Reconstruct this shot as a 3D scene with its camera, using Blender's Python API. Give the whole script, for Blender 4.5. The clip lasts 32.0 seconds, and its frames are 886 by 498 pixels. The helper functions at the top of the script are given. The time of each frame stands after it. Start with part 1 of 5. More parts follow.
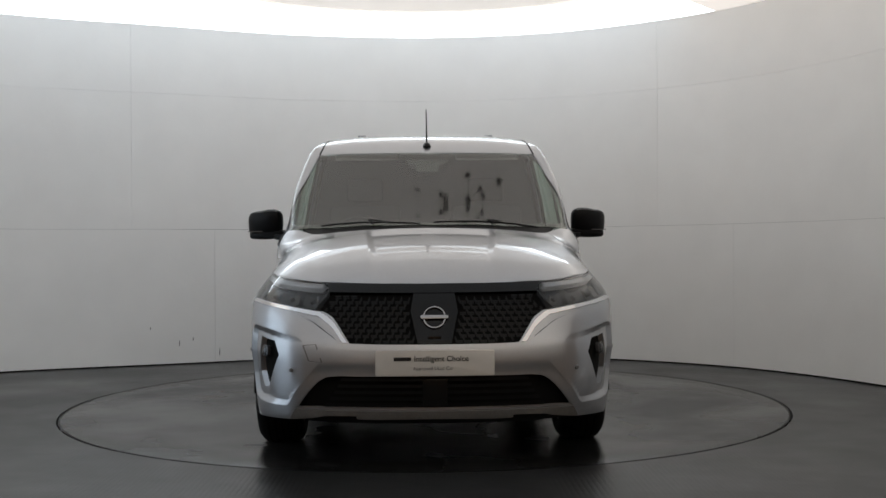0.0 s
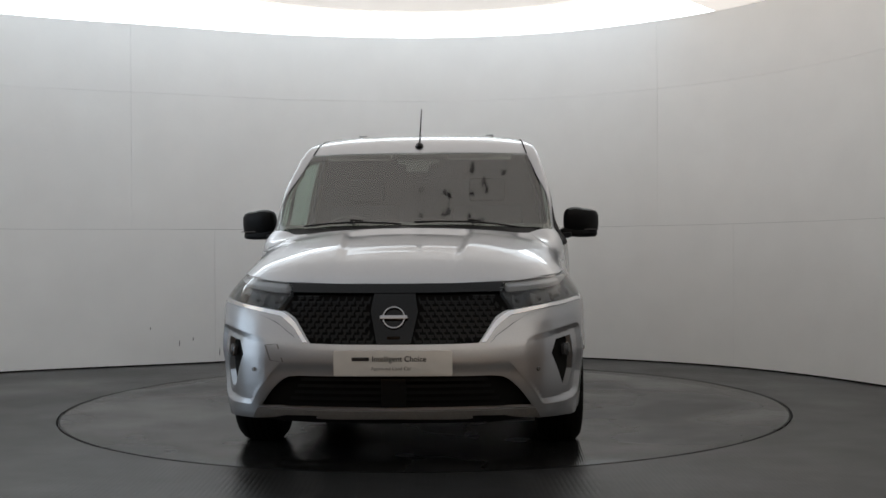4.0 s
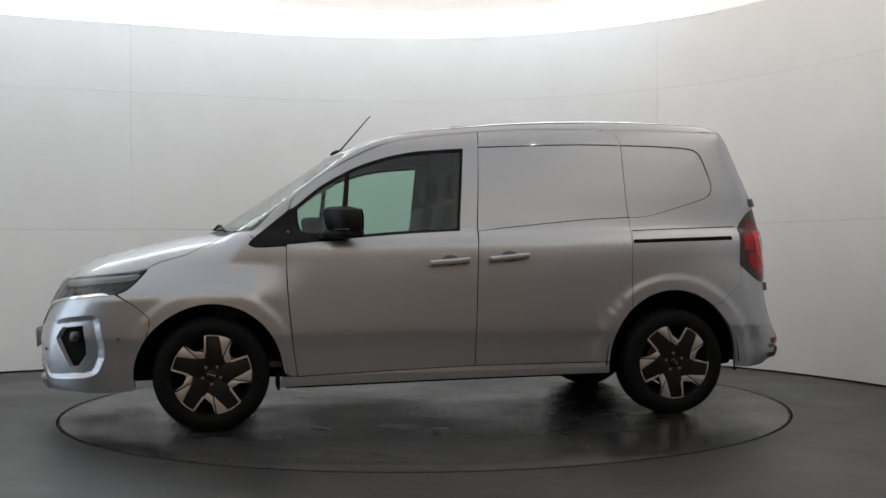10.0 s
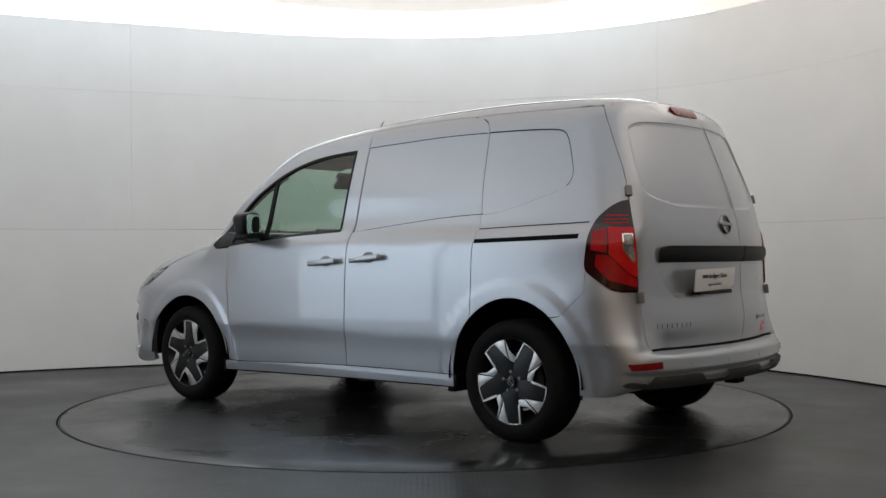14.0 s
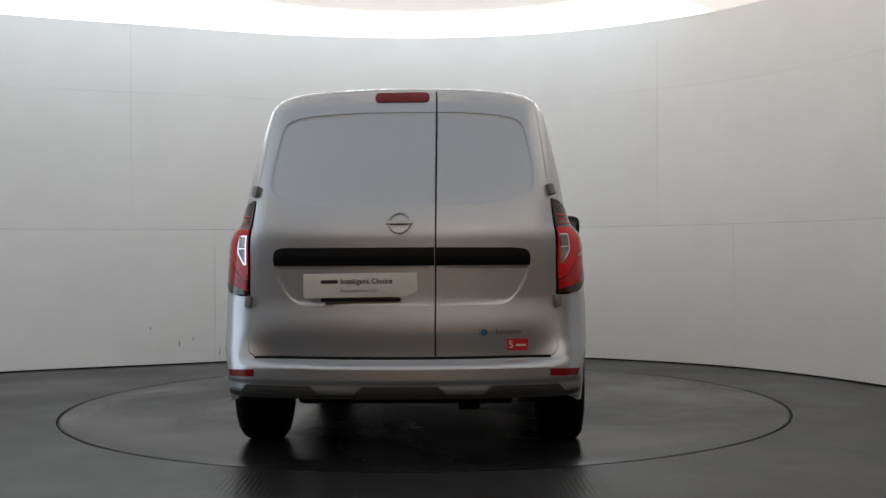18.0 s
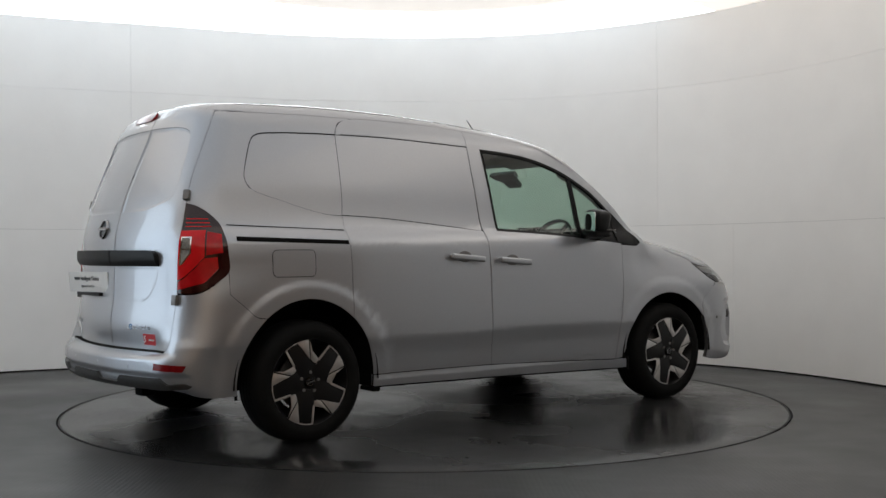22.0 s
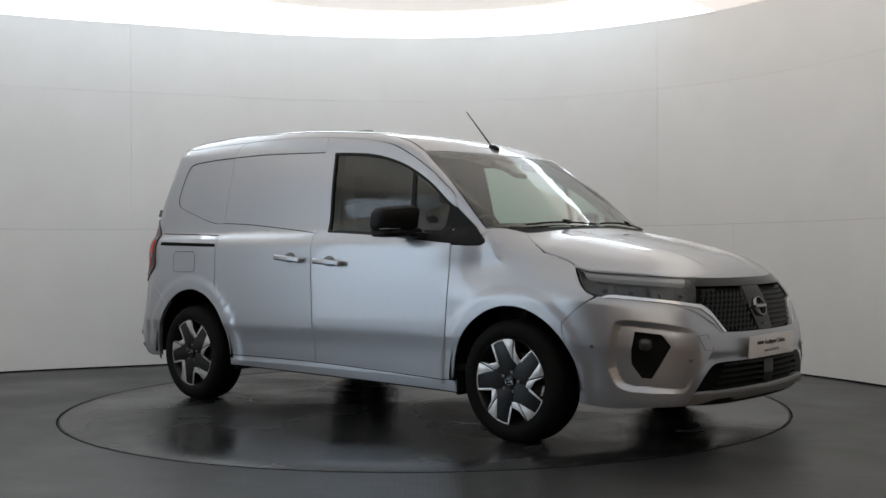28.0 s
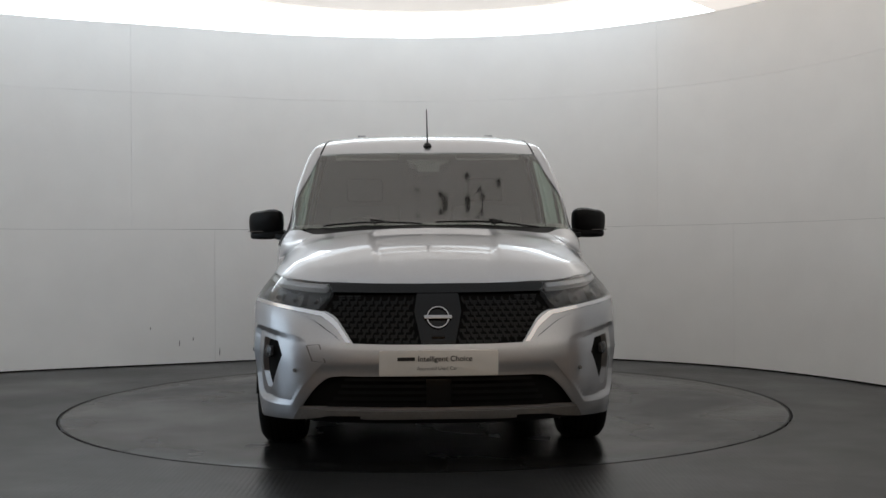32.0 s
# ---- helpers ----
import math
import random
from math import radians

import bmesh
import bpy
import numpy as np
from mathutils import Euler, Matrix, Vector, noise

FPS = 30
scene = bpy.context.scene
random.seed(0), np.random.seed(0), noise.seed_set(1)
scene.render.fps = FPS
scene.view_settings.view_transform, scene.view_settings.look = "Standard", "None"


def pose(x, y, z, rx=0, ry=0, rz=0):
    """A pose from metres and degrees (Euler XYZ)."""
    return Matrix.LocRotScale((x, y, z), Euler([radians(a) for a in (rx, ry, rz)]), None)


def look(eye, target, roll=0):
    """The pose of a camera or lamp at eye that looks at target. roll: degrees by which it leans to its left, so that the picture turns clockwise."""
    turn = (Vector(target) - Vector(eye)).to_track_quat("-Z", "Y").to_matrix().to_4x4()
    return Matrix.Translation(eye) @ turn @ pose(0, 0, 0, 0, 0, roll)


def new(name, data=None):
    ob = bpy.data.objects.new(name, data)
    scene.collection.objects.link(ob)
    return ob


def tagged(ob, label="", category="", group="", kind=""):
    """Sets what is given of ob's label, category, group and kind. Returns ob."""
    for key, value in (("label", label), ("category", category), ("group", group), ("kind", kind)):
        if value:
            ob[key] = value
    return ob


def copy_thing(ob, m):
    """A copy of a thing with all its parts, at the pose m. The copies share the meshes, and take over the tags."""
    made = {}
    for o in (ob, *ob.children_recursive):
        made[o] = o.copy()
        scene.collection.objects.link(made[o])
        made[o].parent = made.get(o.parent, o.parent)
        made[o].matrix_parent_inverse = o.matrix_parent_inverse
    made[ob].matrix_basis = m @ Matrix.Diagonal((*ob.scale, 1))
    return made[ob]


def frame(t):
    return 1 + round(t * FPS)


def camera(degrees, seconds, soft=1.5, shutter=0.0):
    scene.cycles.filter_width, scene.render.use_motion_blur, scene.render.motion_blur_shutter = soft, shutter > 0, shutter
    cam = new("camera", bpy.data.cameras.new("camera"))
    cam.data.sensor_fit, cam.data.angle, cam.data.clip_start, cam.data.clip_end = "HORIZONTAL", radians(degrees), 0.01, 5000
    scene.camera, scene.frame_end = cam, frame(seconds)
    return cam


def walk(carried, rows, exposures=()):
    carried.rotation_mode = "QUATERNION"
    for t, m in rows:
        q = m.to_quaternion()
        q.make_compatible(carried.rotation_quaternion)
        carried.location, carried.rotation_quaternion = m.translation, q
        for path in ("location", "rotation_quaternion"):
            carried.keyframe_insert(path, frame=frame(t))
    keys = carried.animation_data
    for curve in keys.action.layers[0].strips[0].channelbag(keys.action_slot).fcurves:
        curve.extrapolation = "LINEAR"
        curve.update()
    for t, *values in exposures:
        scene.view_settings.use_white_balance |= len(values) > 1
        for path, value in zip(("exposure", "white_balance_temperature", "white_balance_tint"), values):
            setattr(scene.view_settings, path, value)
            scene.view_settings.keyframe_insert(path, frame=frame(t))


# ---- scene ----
cam = camera(44.49, 32.0, soft=1.5)
EYE = (0.0, -7.103, 0.979)
VIEW = look(EYE, (0.16413 - 0.0, -7.103 + 9.9986, 0.979 + 0.0314), -0.415)
walk(cam, [(0.0, VIEW), (32.0, VIEW)],
     exposures=[(0.0, 0.28), (6.0, 0.29), (8.5, 0.46), (10.0, 0.55), (13.0, 0.51), (16.0, 0.42), (17.6, 0.37), (19.0, 0.36), (21.0, 0.46), (23.0, 0.58), (25.0, 0.52), (28.0, 0.38), (30.0, 0.30), (32.0, 0.28)])

# ---------------------------------------------------------------- light
world = bpy.data.worlds.new("studio_world")
world.use_nodes = True
world.node_tree.nodes["Background"].inputs[0].default_value = (.9, .95, 1.0, 1)
world.node_tree.nodes["Background"].inputs[1].default_value = .02
scene.world = world
# canopy, open, east, near and inner-edge values: glow standing for light on plain ceilings
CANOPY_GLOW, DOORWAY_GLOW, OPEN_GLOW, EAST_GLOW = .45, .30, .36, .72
RING_GLOW, NEAR_GLOW, EDGE_GLOW, SPOT_GLOW, WINDOW_GLOW = 4.6, .52, 1.2, 900.0, 1.25


# ---------------------------------------------------------------- materials
def material(name, colour, rough=.5, metal=0.0, coat=0.0, grain=None, bump=None, spec=.5, vary=.0, glow=0.0, spots=None, rough_vary=0.0):
    """grain: (scale, strength) of colour mottling; bump: (scale, height in metres); spots: (scale, amount, colour)."""
    mat = bpy.data.materials.new(name)
    mat.use_nodes = True
    nt = mat.node_tree
    b = nt.nodes["Principled BSDF"]
    b.inputs["Roughness"].default_value = rough
    b.inputs["Metallic"].default_value = metal
    b.inputs["Coat Weight"].default_value = coat
    b.inputs["Coat Roughness"].default_value = .04
    b.inputs["Specular IOR Level"].default_value = spec
    b.inputs["Base Color"].default_value = (*colour, 1)
    co = nt.nodes.new("ShaderNodeTexCoord").outputs["Object"]
    last = None
    if grain:
        for k, (sc, amount) in enumerate((grain, (grain[0] * .13, grain[1]))):
            n = nt.nodes.new("ShaderNodeTexNoise")
            n.inputs["Scale"].default_value, n.inputs["Detail"].default_value = sc, 5
            nt.links.new(co, n.inputs["Vector"])
            m = nt.nodes.new("ShaderNodeMix")
            m.data_type, m.blend_type = "RGBA", "MULTIPLY"
            ramp = nt.nodes.new("ShaderNodeMapRange")
            ramp.inputs["From Min"].default_value, ramp.inputs["From Max"].default_value = .3, .7
            ramp.inputs["To Min"].default_value, ramp.inputs["To Max"].default_value = 1 - amount, 1 + amount
            nt.links.new(n.outputs["Fac"], ramp.inputs["Value"])
            m.inputs["Factor"].default_value = 1
            if last is None:
                m.inputs["A"].default_value = (*colour, 1)
            else:
                nt.links.new(last, m.inputs["A"])
            nt.links.new(ramp.outputs[0], m.inputs["B"])
            last = m.outputs["Result"]
            if rough_vary and k == 1:
                rr = nt.nodes.new("ShaderNodeMapRange")
                rr.inputs["From Min"].default_value, rr.inputs["From Max"].default_value = .35, .65
                rr.inputs["To Min"].default_value, rr.inputs["To Max"].default_value = rough - rough_vary, rough + rough_vary
                nt.links.new(n.outputs["Fac"], rr.inputs["Value"])
                nt.links.new(rr.outputs[0], b.inputs["Roughness"])
    if vary:
        info = nt.nodes.new("ShaderNodeObjectInfo")
        ramp = nt.nodes.new("ShaderNodeMapRange")
        ramp.inputs["To Min"].default_value, ramp.inputs["To Max"].default_value = 1 - vary, 1 + vary
        nt.links.new(info.outputs["Random"], ramp.inputs["Value"])
        m = nt.nodes.new("ShaderNodeMix")
        m.data_type, m.blend_type = "RGBA", "MULTIPLY"
        m.inputs["Factor"].default_value = 1
        m.inputs["A"].default_value = (*colour, 1)
        if last is not None:
            nt.links.new(last, m.inputs["A"])
        nt.links.new(ramp.outputs[0], m.inputs["B"])
        last = m.outputs["Result"]
    if spots:
        n = nt.nodes.new("ShaderNodeTexNoise")
        n.inputs["Scale"].default_value, n.inputs["Detail"].default_value, n.inputs["Roughness"].default_value = spots[0], 8, .7
        nt.links.new(co, n.inputs["Vector"])
        ramp = nt.nodes.new("ShaderNodeMapRange")
        ramp.inputs["From Min"].default_value, ramp.inputs["From Max"].default_value = spots[1], spots[1] + .06
        nt.links.new(n.outputs["Fac"], ramp.inputs["Value"])
        m = nt.nodes.new("ShaderNodeMix")
        m.data_type = "RGBA"
        nt.links.new(ramp.outputs[0], m.inputs["Factor"])
        m.inputs["A"].default_value = (*colour, 1)
        if last is not None:
            nt.links.new(last, m.inputs["A"])
        m.inputs["B"].default_value = (*spots[2], 1)
        last = m.outputs["Result"]
    if last is not None:
        nt.links.new(last, b.inputs["Base Color"])
    if bump:
        n = nt.nodes.new("ShaderNodeTexNoise")
        n.inputs["Scale"].default_value, n.inputs["Detail"].default_value = bump[0], 3
        nt.links.new(co, n.inputs["Vector"])
        bp = nt.nodes.new("ShaderNodeBump")
        bp.inputs["Strength"].default_value, bp.inputs["Distance"].default_value = 1.0, bump[1]
        nt.links.new(n.outputs["Fac"], bp.inputs["Height"])
        nt.links.new(bp.outputs[0], b.inputs["Normal"])
    if glow:
        b.inputs["Emission Color"].default_value = (*colour, 1)
        b.inputs["Emission Strength"].default_value = glow
    return mat


def pane(name, tint, gloss=.02, ior=1.5, veil=0.0):
    """Thin glass: tinted see-through with Fresnel gloss and a pale veil painted for mirrored ceiling light."""
    mat = bpy.data.materials.new(name)
    mat.use_nodes = True
    nt = mat.node_tree
    nt.nodes.remove(nt.nodes["Principled BSDF"])
    clear = nt.nodes.new("ShaderNodeBsdfTransparent")
    clear.inputs[0].default_value = (*tint, 1)
    shine = nt.nodes.new("ShaderNodeBsdfGlossy")
    shine.inputs["Roughness"].default_value = gloss
    face = nt.nodes.new("ShaderNodeLayerWeight")
    face.inputs[0].default_value = .5
    power = nt.nodes.new("ShaderNodeMath")
    power.operation, power.inputs[1].default_value = "POWER", 4.0
    nt.links.new(face.outputs["Facing"], power.inputs[0])
    scale = nt.nodes.new("ShaderNodeMath")
    scale.operation, scale.inputs[1].default_value, scale.inputs[2].default_value = "MULTIPLY_ADD", .9, ((ior - 1) / (ior + 1)) ** 2 * 1.8
    nt.links.new(power.outputs[0], scale.inputs[0])
    mix = nt.nodes.new("ShaderNodeMixShader")
    nt.links.new(scale.outputs[0], mix.inputs[0])
    film = clear
    # pale diffuse share, standing in for the haze of a reflected ceiling
    if veil:
        d = nt.nodes.new("ShaderNodeBsdfDiffuse")
        d.inputs[0].default_value = (.5, .48, .44, 1)
        film = nt.nodes.new("ShaderNodeMixShader")
        film.inputs[0].default_value = veil
        nt.links.new(clear.outputs[0], film.inputs[1])
        nt.links.new(d.outputs[0], film.inputs[2])
    nt.links.new(film.outputs[0], mix.inputs[1])
    nt.links.new(shine.outputs[0], mix.inputs[2])
    nt.links.new(mix.outputs[0], nt.nodes["Material Output"].inputs[0])
    return mat


SILVER = material("silver_metallic_paint", (.392, .405, .430), rough=.365, metal=.82, coat=1.0, grain=(900, .02))
CHROME = material("chrome", (.78, .78, .80), rough=.10, metal=1)
BLACK_GLOSS = material("gloss_black_plastic", (.003, .003, .0034), rough=.12, spec=.3)
BLACK_SATIN = material("grained_black_plastic", (.005, .005, .0055), rough=.45, spec=.17, bump=(900, .0001), grain=(60, .15))
RUBBER = material("tyre_rubber", (.0045, .0045, .0045), rough=.72, spec=.12, grain=(40, .2), bump=(300, .0002))
LATTICE = material("dark_lattice_plastic", (.004, .004, .0043), rough=.36, spec=.22)
EMBLEM = material("satin_emblem_metal", (.34, .34, .35), rough=.24, metal=1)
SEAM = material("dark_gap", (.005, .005, .005), rough=.9, spec=.1)
UNDER = material("underbody_black", (.006, .006, .006), rough=.8, spec=.1, grain=(12, .3))
MACHINED = material("machined_alloy", (.58, .56, .545), rough=.34, metal=.9, grain=(200, .06))
WHEEL_BLACK = material("black_wheel_paint", (.005, .005, .0055), rough=.32, spec=.3)
CLADDING = material("dark_grey_cladding", (.035, .034, .033), rough=.5, spec=.3, grain=(120, .15), bump=(900, .0001))
SKID = material("skid_plate_grey", (.16, .155, .15), rough=.38, metal=.4, grain=(90, .08))
RED_LENS = material("red_lens", (.52, .008, .010), rough=.16, spec=.25, coat=.25, grain=(18, .12))
MID_RED = material("deep_red_lens", (.34, .006, .008), rough=.14, spec=.25, coat=.25, grain=(18, .2))
REFLEX = material("red_reflector", (.16, .004, .006), rough=.18, spec=.3, grain=(60, .2))
DARK_RED = material("smoked_red_lens", (.022, .003, .0035), rough=.08, coat=.3)
CLEAR_LENS = pane("clear_lens", (.85, .87, .88), gloss=.04, ior=1.34)
WHITE_LENS = material("clear_lamp_reflector", (.24, .23, .21), rough=.25, metal=.3, grain=(90, .5))
REFLECTOR = material("lamp_reflector", (.30, .30, .31), rough=.3, metal=.6)
HOUSING = material("lamp_housing", (.045, .045, .048), rough=.25, metal=.4)
PLATE_WHITE = material("white_plastic_plate", (.62, .60, .57), rough=.35, coat=.2, grain=(15, .03))
INK = material("black_ink", (.015, .015, .016), rough=.5)
GREY_INK = material("grey_ink", (.16, .16, .16), rough=.5)
STICKER_RED = material("red_vinyl", (.50, .016, .022), rough=.4)
BLUE_INK = material("blue_emblem", (.01, .12, .30), rough=.25, coat=.5)
GLASS_SIDE = pane("green_tinted_side_glass", (.62, .80, .72), ior=1.45)
GLASS_SCREEN = pane("green_tinted_windscreen", (.72, .82, .74), ior=1.5, veil=.07, gloss=.05)
TRIM_DARK = material("dark_cabin_trim", (.022, .022, .024), rough=.6, bump=(500, .0002), grain=(30, .15))
TRIM_GREY = material("pale_headliner_cloth", (.30, .29, .27), rough=.9, grain=(120, .1))
FABRIC = material("black_seat_cloth", (.02, .02, .022), rough=.85, bump=(700, .0004), grain=(200, .3))
WALL_PAINT = material("white_painted_board", (.80, .797, .785), rough=.55, grain=(3.0, .02), bump=(25, .0006), vary=.012, spots=(7.5, .735, (.45, .43, .40)))
CEILING_PAINT = material("ceiling_paint", (.70, .66, .62), rough=.8, grain=(4, .03))
# raft paint with its own glow, instead of light bounced up from below
CANOPY = material("glowing_raft_paint", (1.0, .945, .895), rough=.8, glow=CANOPY_GLOW)
HALL_FLOOR = material("tan_hall_floor", (.38, .28, .20), rough=.35, grain=(5, .12))
DOORWAY = material("warm_lit_doorway", (1.0, .84, .62), rough=.6, glow=DOORWAY_GLOW)
BACK_WALL = material("brown_back_wall", (.46, .31, .19), rough=.7, grain=(2, .2))
RING_LIGHT = material("cove_light", (.86, .94, 1.0), rough=.6, glow=RING_GLOW)
# not a lamp: the open side's ceiling emits as if lit
NEAR_CEILING = material("glowing_hall_ceiling", (1.0, .93, .85), rough=.6, glow=NEAR_GLOW)
# ceiling paint made to emit, standing in for its share of room light
OPEN_CEILING = material("glowing_ceiling_boards", (.93, .965, 1.0), rough=.7, glow=OPEN_GLOW, grain=(3, .03))
# warm glow given to bare ceiling past the cove, in place of light
EAST_CEILING = material("warm_glowing_ceiling", (1.0, .935, .87), rough=.7, glow=EAST_GLOW, grain=(3, .03))
# the ceiling's inner edge emits; this replaces cove light falling on it
GLOWING_EDGE = material("glowing_ceiling_edge", (.90, .955, 1.0), rough=.6, glow=EDGE_GLOW)
SPOT_LIGHT = material("ceiling_spot_glow", (1.0, .90, .74), rough=.5, glow=SPOT_GLOW)
WINDOW_LIGHT = material("daylight_opening", (.74, .87, 1.0), rough=.5, glow=WINDOW_GLOW)


# ---------------------------------------------------------------- mesh helpers
def mesh_object(name, bm, mat, parent=None, label="", sharp=38, smooth=True):
    me = bpy.data.meshes.new(name)
    lay = bm.verts.layers.float_vector.get("nrm")
    normals = [tuple(v[lay]) for v in bm.verts] if lay else None
    bm.to_mesh(me)
    bm.free()
    for m in (mat if isinstance(mat, (list, tuple)) else [mat]):
        me.materials.append(m)
    if smooth:
        me.polygons.foreach_set("use_smooth", [True] * len(me.polygons))
        if normals:
            me.normals_split_custom_set_from_vertices(normals)
        else:
            me.set_sharp_from_angle(angle=radians(sharp))
    ob = new(name, me)
    ob.parent = parent
    if label:
        tagged(ob, label)
    return ob


def part(name, bm, mat, parent, label="", **kw):
    return mesh_object(name, bm, mat, parent, label, **kw)


def spline(*runs, n=6):
    """Smooth runs of knots, joined end to end; a run of two knots stays straight."""
    out = []
    for run in runs:
        p = [np.array(q, float) for q in run]
        if len(p) == 2:
            got = [p[0], p[1]]
        else:
            got = []
            for i in range(len(p) - 1):
                a, b = p[i], p[i + 1]
                m0 = (b - p[i - 1]) / 2 if i else b - a
                m1 = (p[i + 2] - a) / 2 if i + 2 < len(p) else b - a
                for k in range(n):
                    t = k / n
                    got.append((2*t**3 - 3*t**2 + 1) * a + (t**3 - 2*t**2 + t) * m0 + (3*t**2 - 2*t**3) * b + (t**3 - t**2) * m1)
            got.append(p[-1])
        out += got if not out or np.hypot(*(out[-1] - got[0])) > 1e-5 else got[1:]
    if np.hypot(*(out[0] - out[-1])) < 1e-5:
        out.pop()
    return np.array(out)


def arch(cx, cz, rx, rz, a0, a1, n=20):
    a = np.radians(np.linspace(a0, a1, n))
    return [(cx + rx * math.cos(t), cz + rz * math.sin(t)) for t in a]


def shrink(loop, gap):
    """The closed outline moved inwards by gap."""
    q = np.array(loop, float)
    area = .5 * np.sum(q[:, 0] * np.roll(q[:, 1], -1) - np.roll(q[:, 0], -1) * q[:, 1])
    s = 1 if area > 0 else -1
    e = np.roll(q, -1, 0) - q
    e /= np.maximum(np.linalg.norm(e, axis=1), 1e-9)[:, None]
    nrm = np.stack([-e[:, 1], e[:, 0]], 1) * s
    b = nrm + np.roll(nrm, 1, 0)
    b /= np.maximum((b * b).sum(1), .5)[:, None] / 2
    return q + b * gap


def grad(p):
    h = .002
    g = np.stack([field(p[:, 0] + h, p[:, 1], p[:, 2]) - field(p[:, 0] - h, p[:, 1], p[:, 2]),
                  field(p[:, 0], p[:, 1] + h, p[:, 2]) - field(p[:, 0], p[:, 1] - h, p[:, 2]),
                  field(p[:, 0], p[:, 1], p[:, 2] + h) - field(p[:, 0], p[:, 1], p[:, 2] - h)], 1)
    return g / np.maximum(np.linalg.norm(g, axis=1), 1e-9)[:, None]


def away(pts, loop):
    """Signed distance from points to a closed outline, positive inside."""
    q, r = np.array(loop, float), np.roll(np.array(loop, float), -1, 0)
    best, inside = np.full(len(pts), 9.0), np.zeros(len(pts), bool)
    for a, b in zip(q, r):
        d = b - a
        t = np.clip(((pts - a) @ d) / max(d @ d, 1e-12), 0, 1)
        best = np.minimum(best, np.linalg.norm(pts - a - t[:, None] * d, axis=1))
        cross = ((a[1] > pts[:, 1]) != (b[1] > pts[:, 1]))
        if abs(b[1] - a[1]) > 1e-12:
            inside ^= cross & (pts[:, 0] < a[0] + (pts[:, 1] - a[1]) * d[0] / d[1])
    return np.where(inside, best, -best)


def skin(outline, holes=(), on=None, depth=0.0, gap=.0032, flange=.011, step=(.05, .045), relief=None, mirror=False, hole_gap=None):
    """A sheet of the body bounded by an outline in the coordinates of a skin (wrap or lid), with folded edges."""
    on = on or wrap
    bm = bmesh.new()
    loops = [shrink(outline, gap)] + [shrink(h, -(gap if hole_gap is None else hole_gap)) for h in holes]
    edges = []
    for lp in loops:
        vs = [bm.verts.new((a, b, 0)) for a, b in lp]
        edges += [bm.edges.new((vs[i], vs[(i + 1) % len(vs)])) for i in range(len(vs))]
    bmesh.ops.triangle_fill(bm, use_beauty=True, use_dissolve=False, edges=edges)
    lo, hi = loops[0].min(0), loops[0].max(0)
    for axis in (0, 1):
        n = int((hi[axis] - lo[axis]) / step[axis])
        for k in range(1, n + 1):
            co, no = [0, 0, 0], [0, 0, 0]
            co[axis], no[axis] = lo[axis] + (hi[axis] - lo[axis]) * k / (n + 1), 1
            bmesh.ops.bisect_plane(bm, geom=bm.verts[:] + bm.edges[:] + bm.faces[:], dist=1e-6, plane_co=co, plane_no=no)
    uv = np.array([v.co[:2] for v in bm.verts])
    p = on(uv[:, 0], uv[:, 1])
    n = grad(p)
    d = np.full(len(p), depth)
    shade = n
    if relief is not None:
        d = d + relief(uv)
        near = []
        for du, dv in ((.002, 0), (-.002, 0), (0, .002), (0, -.002)):
            w = uv + [du, dv]
            q = on(w[:, 0], w[:, 1])
            near.append(q - n * relief(w)[:, None])
        shade = np.cross(near[0] - near[1], near[2] - near[3])
        shade *= np.sign((shade * n).sum(1))[:, None]
        length = np.linalg.norm(shade, axis=1)
        shade = np.where((length > 1e-12)[:, None], shade / np.maximum(length, 1e-12)[:, None], n)
    p = p - n * d[:, None]
    lay = bm.verts.layers.float_vector.new("nrm") if depth >= 0 else None
    for v, q, w in zip(bm.verts, p, shade):
        v.co = q
        if lay:
            v[lay] = w
    bm.normal_update()
    bm.verts.index_update()
    flip = [f for f in bm.faces if f.normal.dot(Vector(n[f.verts[0].index])) < 0]
    if len(flip) > len(bm.faces) / 2:
        bmesh.ops.reverse_faces(bm, faces=bm.faces[:])
    if flange:
        rim = [e for e in bm.edges if e.is_boundary]
        got = bmesh.ops.extrude_edge_only(bm, edges=rim)["geom"]
        tip = [g for g in got if isinstance(g, bmesh.types.BMVert)]
        q = np.array([v.co for v in tip])
        for v, w in zip(tip, q - grad(q) * flange):
            v.co = w
    if mirror:
        for v in bm.verts:
            v.co.y = -v.co.y
            if lay:
                v[lay].y = -v[lay].y
        bmesh.ops.reverse_faces(bm, faces=bm.faces[:])
    return bm


def strip(line, width, on=None, depth=.006, mirror=False, bm=None):
    """A ribbon along a line of the skin."""
    on = on or wrap
    q = np.array(line, float)
    t = np.gradient(q, axis=0)
    t /= np.maximum(np.linalg.norm(t, axis=1), 1e-9)[:, None]
    s = np.stack([-t[:, 1], t[:, 0]], 1) * width / 2
    bm = bm or bmesh.new()
    rows = []
    for side in (q - s, q + s):
        p = on(side[:, 0], side[:, 1])
        p = p - grad(p) * depth
        if mirror:
            p[:, 1] *= -1
        rows.append([bm.verts.new(c) for c in p])
    for i in range(len(q) - 1):
        bm.faces.new((rows[0][i], rows[0][i + 1], rows[1][i + 1], rows[1][i]))
    return bm


